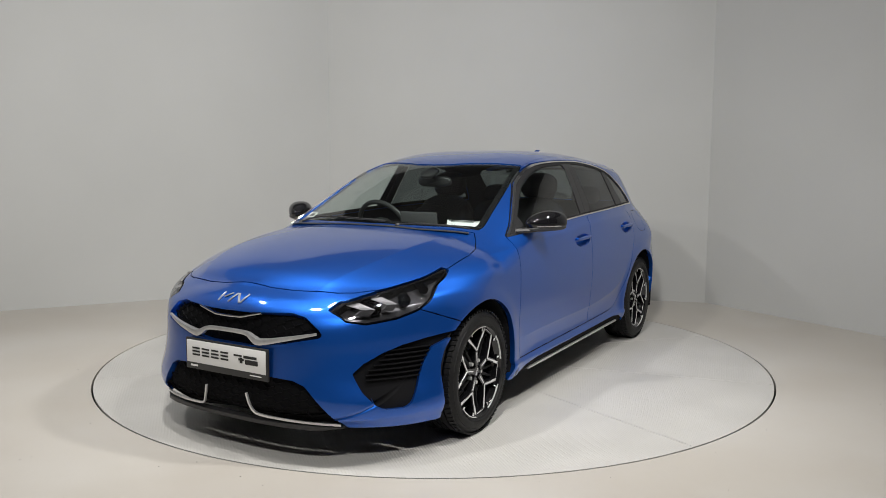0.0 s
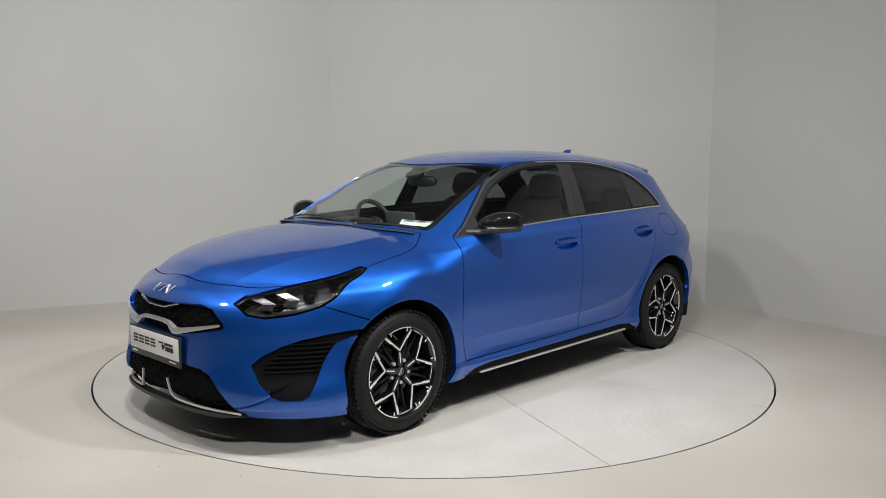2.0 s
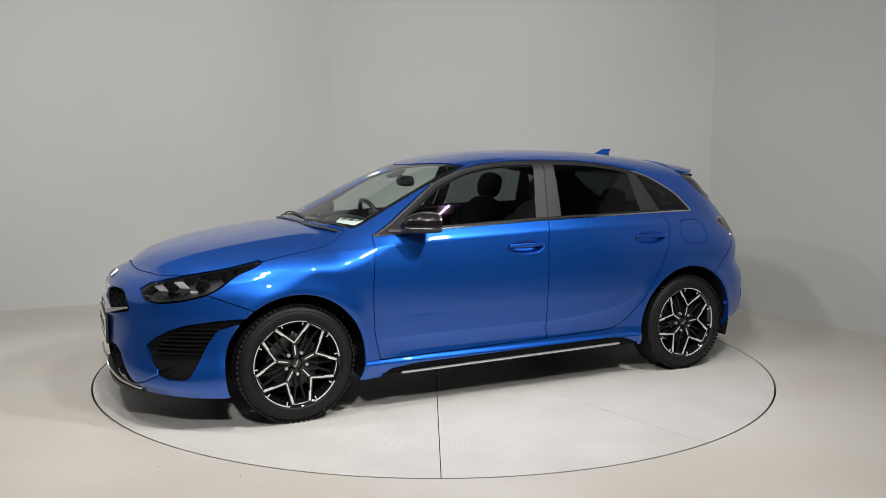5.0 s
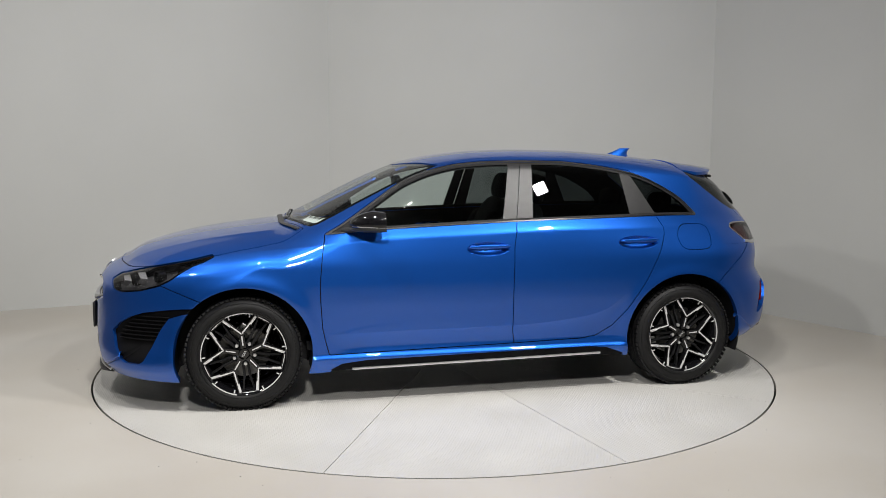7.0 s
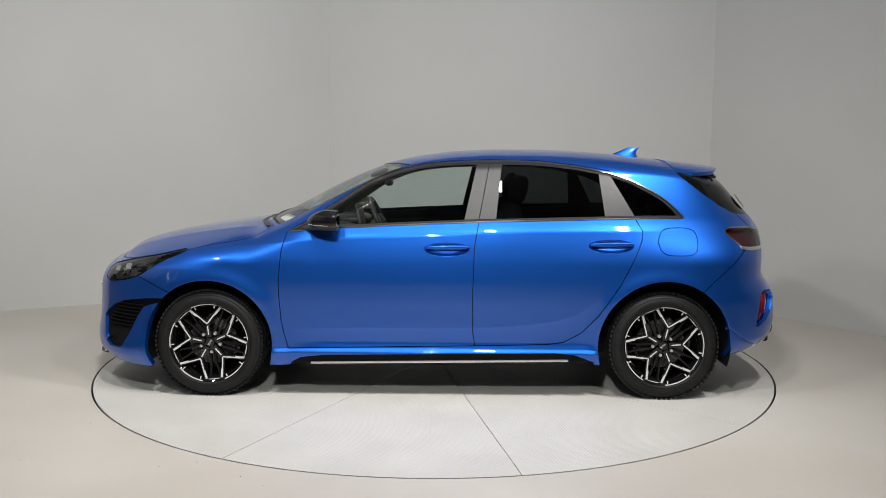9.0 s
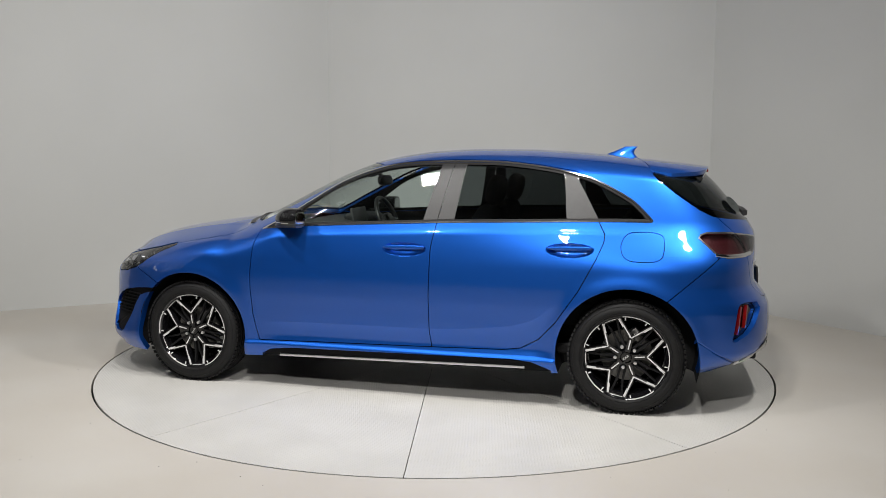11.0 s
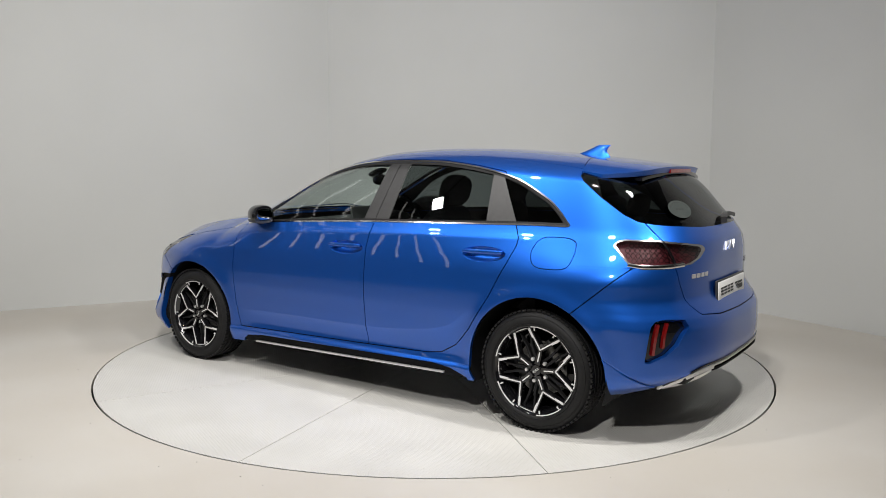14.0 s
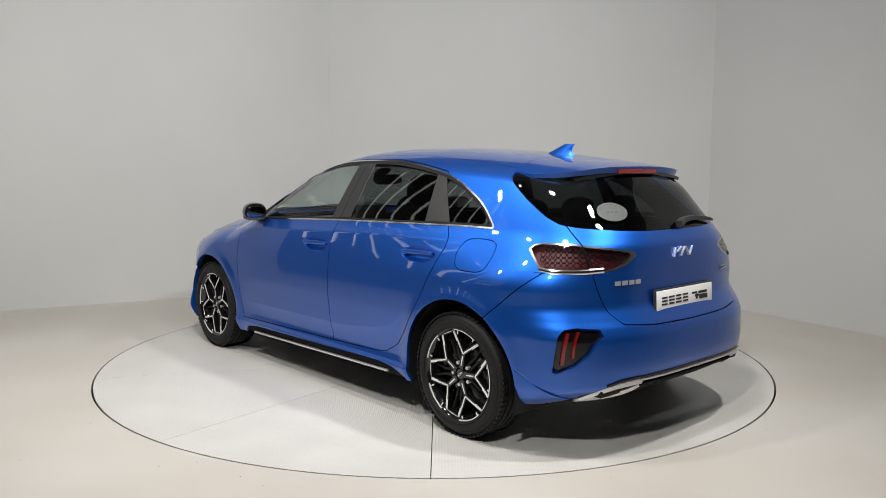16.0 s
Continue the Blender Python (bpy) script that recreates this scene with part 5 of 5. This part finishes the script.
# ---- cabin ----
def seat(y):
    st = new("front_seat")
    st.parent = car
    tagged(st, "black cloth front seat")
    bm = bmesh.new()
    superblob(bm, (0.06, y, 0.50), (0.27, 0.25, 0.10), 3.2, 32, 14, pose(0, 0, 0, 0, -6, 0))
    part("cushion", bm, CLOTH, st)
    bm = bmesh.new()
    superblob(bm, (0.40, y, 0.80), (0.09, 0.25, 0.34), 3.0, 32, 16, pose(0, 0, 0, 0, 20, 0))
    for s in (-1, 1):
        superblob(bm, (0.345, y + s * 0.20, 0.78), (0.075, 0.06, 0.26), 2.6, 20, 12, pose(0, 0, 0, 0, 20, 0))
    part("backrest", bm, CLOTH, st)
    bm = bmesh.new()
    superblob(bm, (0.535, y, 1.205), (0.055, 0.135, 0.095), 2.8, 28, 14, pose(0, 0, 0, 0, 14, 0))
    part("headrest", bm, CLOTH, st)
    for s in (-1, 1):
        bm = bmesh.new()
        sweep(bm, [(0.50, y + s * 0.05, 1.05), (0.525, y + s * 0.05, 1.16)], round_sec(0.007, 8), (0, 1, 0))
        part("post", bm, STEEL, st)
    return st


seat(-0.37), seat(0.37)
bench = new("rear_bench")
bench.parent = car
tagged(bench, "black cloth rear bench")
bm = bmesh.new()
superblob(bm, (0.98, 0, 0.50), (0.26, 0.62, 0.11), 4.0, 40, 12)
part("cushion", bm, CLOTH, bench)
bm = bmesh.new()
superblob(bm, (1.30, 0, 0.78), (0.09, 0.62, 0.30), 4.0, 40, 14, pose(0, 0, 0, 0, 18, 0))
part("backrest", bm, CLOTH, bench)
for y in (-0.40, 0.0, 0.40):
    bm = bmesh.new()
    superblob(bm, (1.40, y, 1.11), (0.05, 0.12, 0.075), 2.8, 24, 12, pose(0, 0, 0, 0, 12, 0))
    part("headrest", bm, CLOTH, bench)
bm = bmesh.new()
box(bm, 0.2, 0, 0.32, 2.3, 1.45, 0.06, 0.01)
part("cabin_floor", bm, TRIM, car, "dark cabin floor")

dash = new("dashboard")
dash.parent = car
tagged(dash, "black moulded dashboard")
bm = bmesh.new()
prof = [(-0.98, 0.955), (-0.85, 0.972), (-0.62, 0.955), (-0.50, 0.925), (-0.46, 0.86), (-0.52, 0.72), (-0.60, 0.50), (-0.98, 0.50)]
loops = [[bm.verts.new((x, y, z)) for x, z in prof] for y in (-0.66, -0.4, 0, 0.4, 0.66)]
for a, b in zip(loops, loops[1:]):
    for k in range(len(prof)):
        bm.faces.new((a[k], a[(k + 1) % len(prof)], b[(k + 1) % len(prof)], b[k]))
bm.faces.new(loops[0][::-1])
bm.faces.new(loops[-1])
bmesh.ops.recalc_face_normals(bm, faces=bm.faces)
part("moulding", bm, PLASTIC, dash)
bm = bmesh.new()
superblob(bm, (-0.60, 0.37, 0.965), (0.13, 0.19, 0.045), 2.6, 28, 12)
part("binnacle", bm, PLASTIC, dash)
bm = bmesh.new()
box(bm, -0.50, 0.0, 0.985, 0.02, 0.27, 0.15, 0.008, pose(0, 0, 0, 0, -10, 0))
part("touch_screen", bm, SCREENM, dash, "grey central display")

wheel_c = Matrix.Translation((-0.40, 0.35, 0.945)) @ Matrix.Rotation(radians(66), 4, "Y")
steer = new("steering_wheel")
steer.parent = car
tagged(steer, "black three-spoke steering wheel")
bm = bmesh.new()
sweep(bm, [wheel_c @ Vector((0.182 * math.cos(a), 0.182 * math.sin(a), 0)) for a in [2 * math.pi * k / 48 for k in range(48)]], round_sec(0.016, 10), wheel_c.to_3x3() @ Vector((0, 0, 1)), True)
part("rim", bm, PLASTIC, steer)
bm = bmesh.new()
superblob(bm, (0, 0, 0), (0.062, 0.075, 0.028), 2.8, 24, 10)
for a in (90, 270, 0):
    box(bm, 0.10 * math.cos(radians(a)), 0.10 * math.sin(radians(a)), 0, 0.13, 0.035, 0.014, 0.004, Matrix.Rotation(radians(a), 4, "Z"))
bm.transform(wheel_c)
part("hub", bm, PLASTIC, steer)
bm = bmesh.new()
box(bm, 0, 0.155, 0.002, 0.010, 0.02, 0.030)
bm.transform(wheel_c)
part("bright_insert", bm, SILVER, steer)
bm = bmesh.new()
cyl(bm, 0.035, 0.045, 0.28, wheel_c @ Matrix.Translation((0, 0, -0.16)), 20)
part("column", bm, PLASTIC, steer)

bm = bmesh.new()
superblob(bm, (-0.31, 0.0, 1.250), (0.024, 0.125, 0.036), 3.2, 28, 12, pose(0, 0, 0, 0, -8, 0))
sweep(bm, [(-0.32, 0, 1.262), (-0.36, 0, 1.300)], round_sec(0.012, 8), (0, 1, 0))
part("rear_view_mirror", bm, PLASTIC, car, "black interior mirror")
bm = bmesh.new()
superblob(bm, (-0.375, 0.0, 1.302), (0.065, 0.055, 0.018), 2.8, 20, 10, pose(0, 0, 0, 0, -22, 0))
part("sensor_cover", bm, PLASTIC, car, "black sensor cover")
# paper sheet on the dashboard, sticker in the screen
def laid(name, corners, lift, mat, parent, label):
    """A thin sheet leaning against the inside of the screen."""
    bm = bmesh.new()
    q = [deck(x, y, lift) for x, y in corners]
    top = [bm.verts.new(v) for v in q]
    low = [bm.verts.new((v[0], v[1], v[2] - 0.001)) for v in q]
    bm.faces.new(top), bm.faces.new(low[::-1])
    for i in range(4):
        bm.faces.new((top[i], low[i], low[(i + 1) % 4], top[(i + 1) % 4]))
    bmesh.ops.recalc_face_normals(bm, faces=bm.faces)
    return part(name, bm, mat, parent, label, False)


C0, C1, C2, C3 = (Vector(c) for c in ((-0.965, -0.475), (-0.885, -0.640), (-0.825, -0.615), (-0.905, -0.445)))
paper = laid("price_sheet", (C0, C1, C2, C3), -0.010, WHITE, car, "white paper sheet leaning on the dashboard")
at = lambda u, v: (C0.lerp(C1, u)).lerp(C3.lerp(C2, u), v)
laid("print", [at(*c) for c in ((0.05, 0.84), (0.95, 0.84), (0.95, 0.93), (0.05, 0.93))], -0.0092, INK, paper, "dark print bar")
laid("print", [at(*c) for c in ((0.10, 0.70), (0.80, 0.70), (0.80, 0.75), (0.10, 0.75))], -0.0092, SCREENM, paper, "grey print bar")
p = Vector(deck(-0.86, 0.575, -0.012))
m = Matrix.Translation(p) @ Matrix.Rotation(radians(-28), 4, "Y")
bm = bmesh.new()
box(bm, 0, 0, 0, 0.06, 0.055, 0.001)
bm.transform(m)
disc = part("tax_sticker", bm, WHITE, car, "small white windscreen sticker", False)
bm = bmesh.new()
box(bm, 0, 0, 0.001, 0.030, 0.030, 0.0005)
bm.transform(m)
part("print", bm, INK, disc, "dark print bars", False)


# ---- motion: the turntable turns evenly and carries the car ----
def motions():
    rows = [(t, radians(58.837 - 6.7058 * t)) for t in range(0, 17, 2)]
    walk(turntable, [(t, Matrix.Rotation(a, 4, "Z")) for t, a in rows])
    walk(car, [(t, Matrix.Rotation(a, 4, "Z") @ Matrix.Translation((0, -0.1813, 0))) for t, a in rows])


motions()
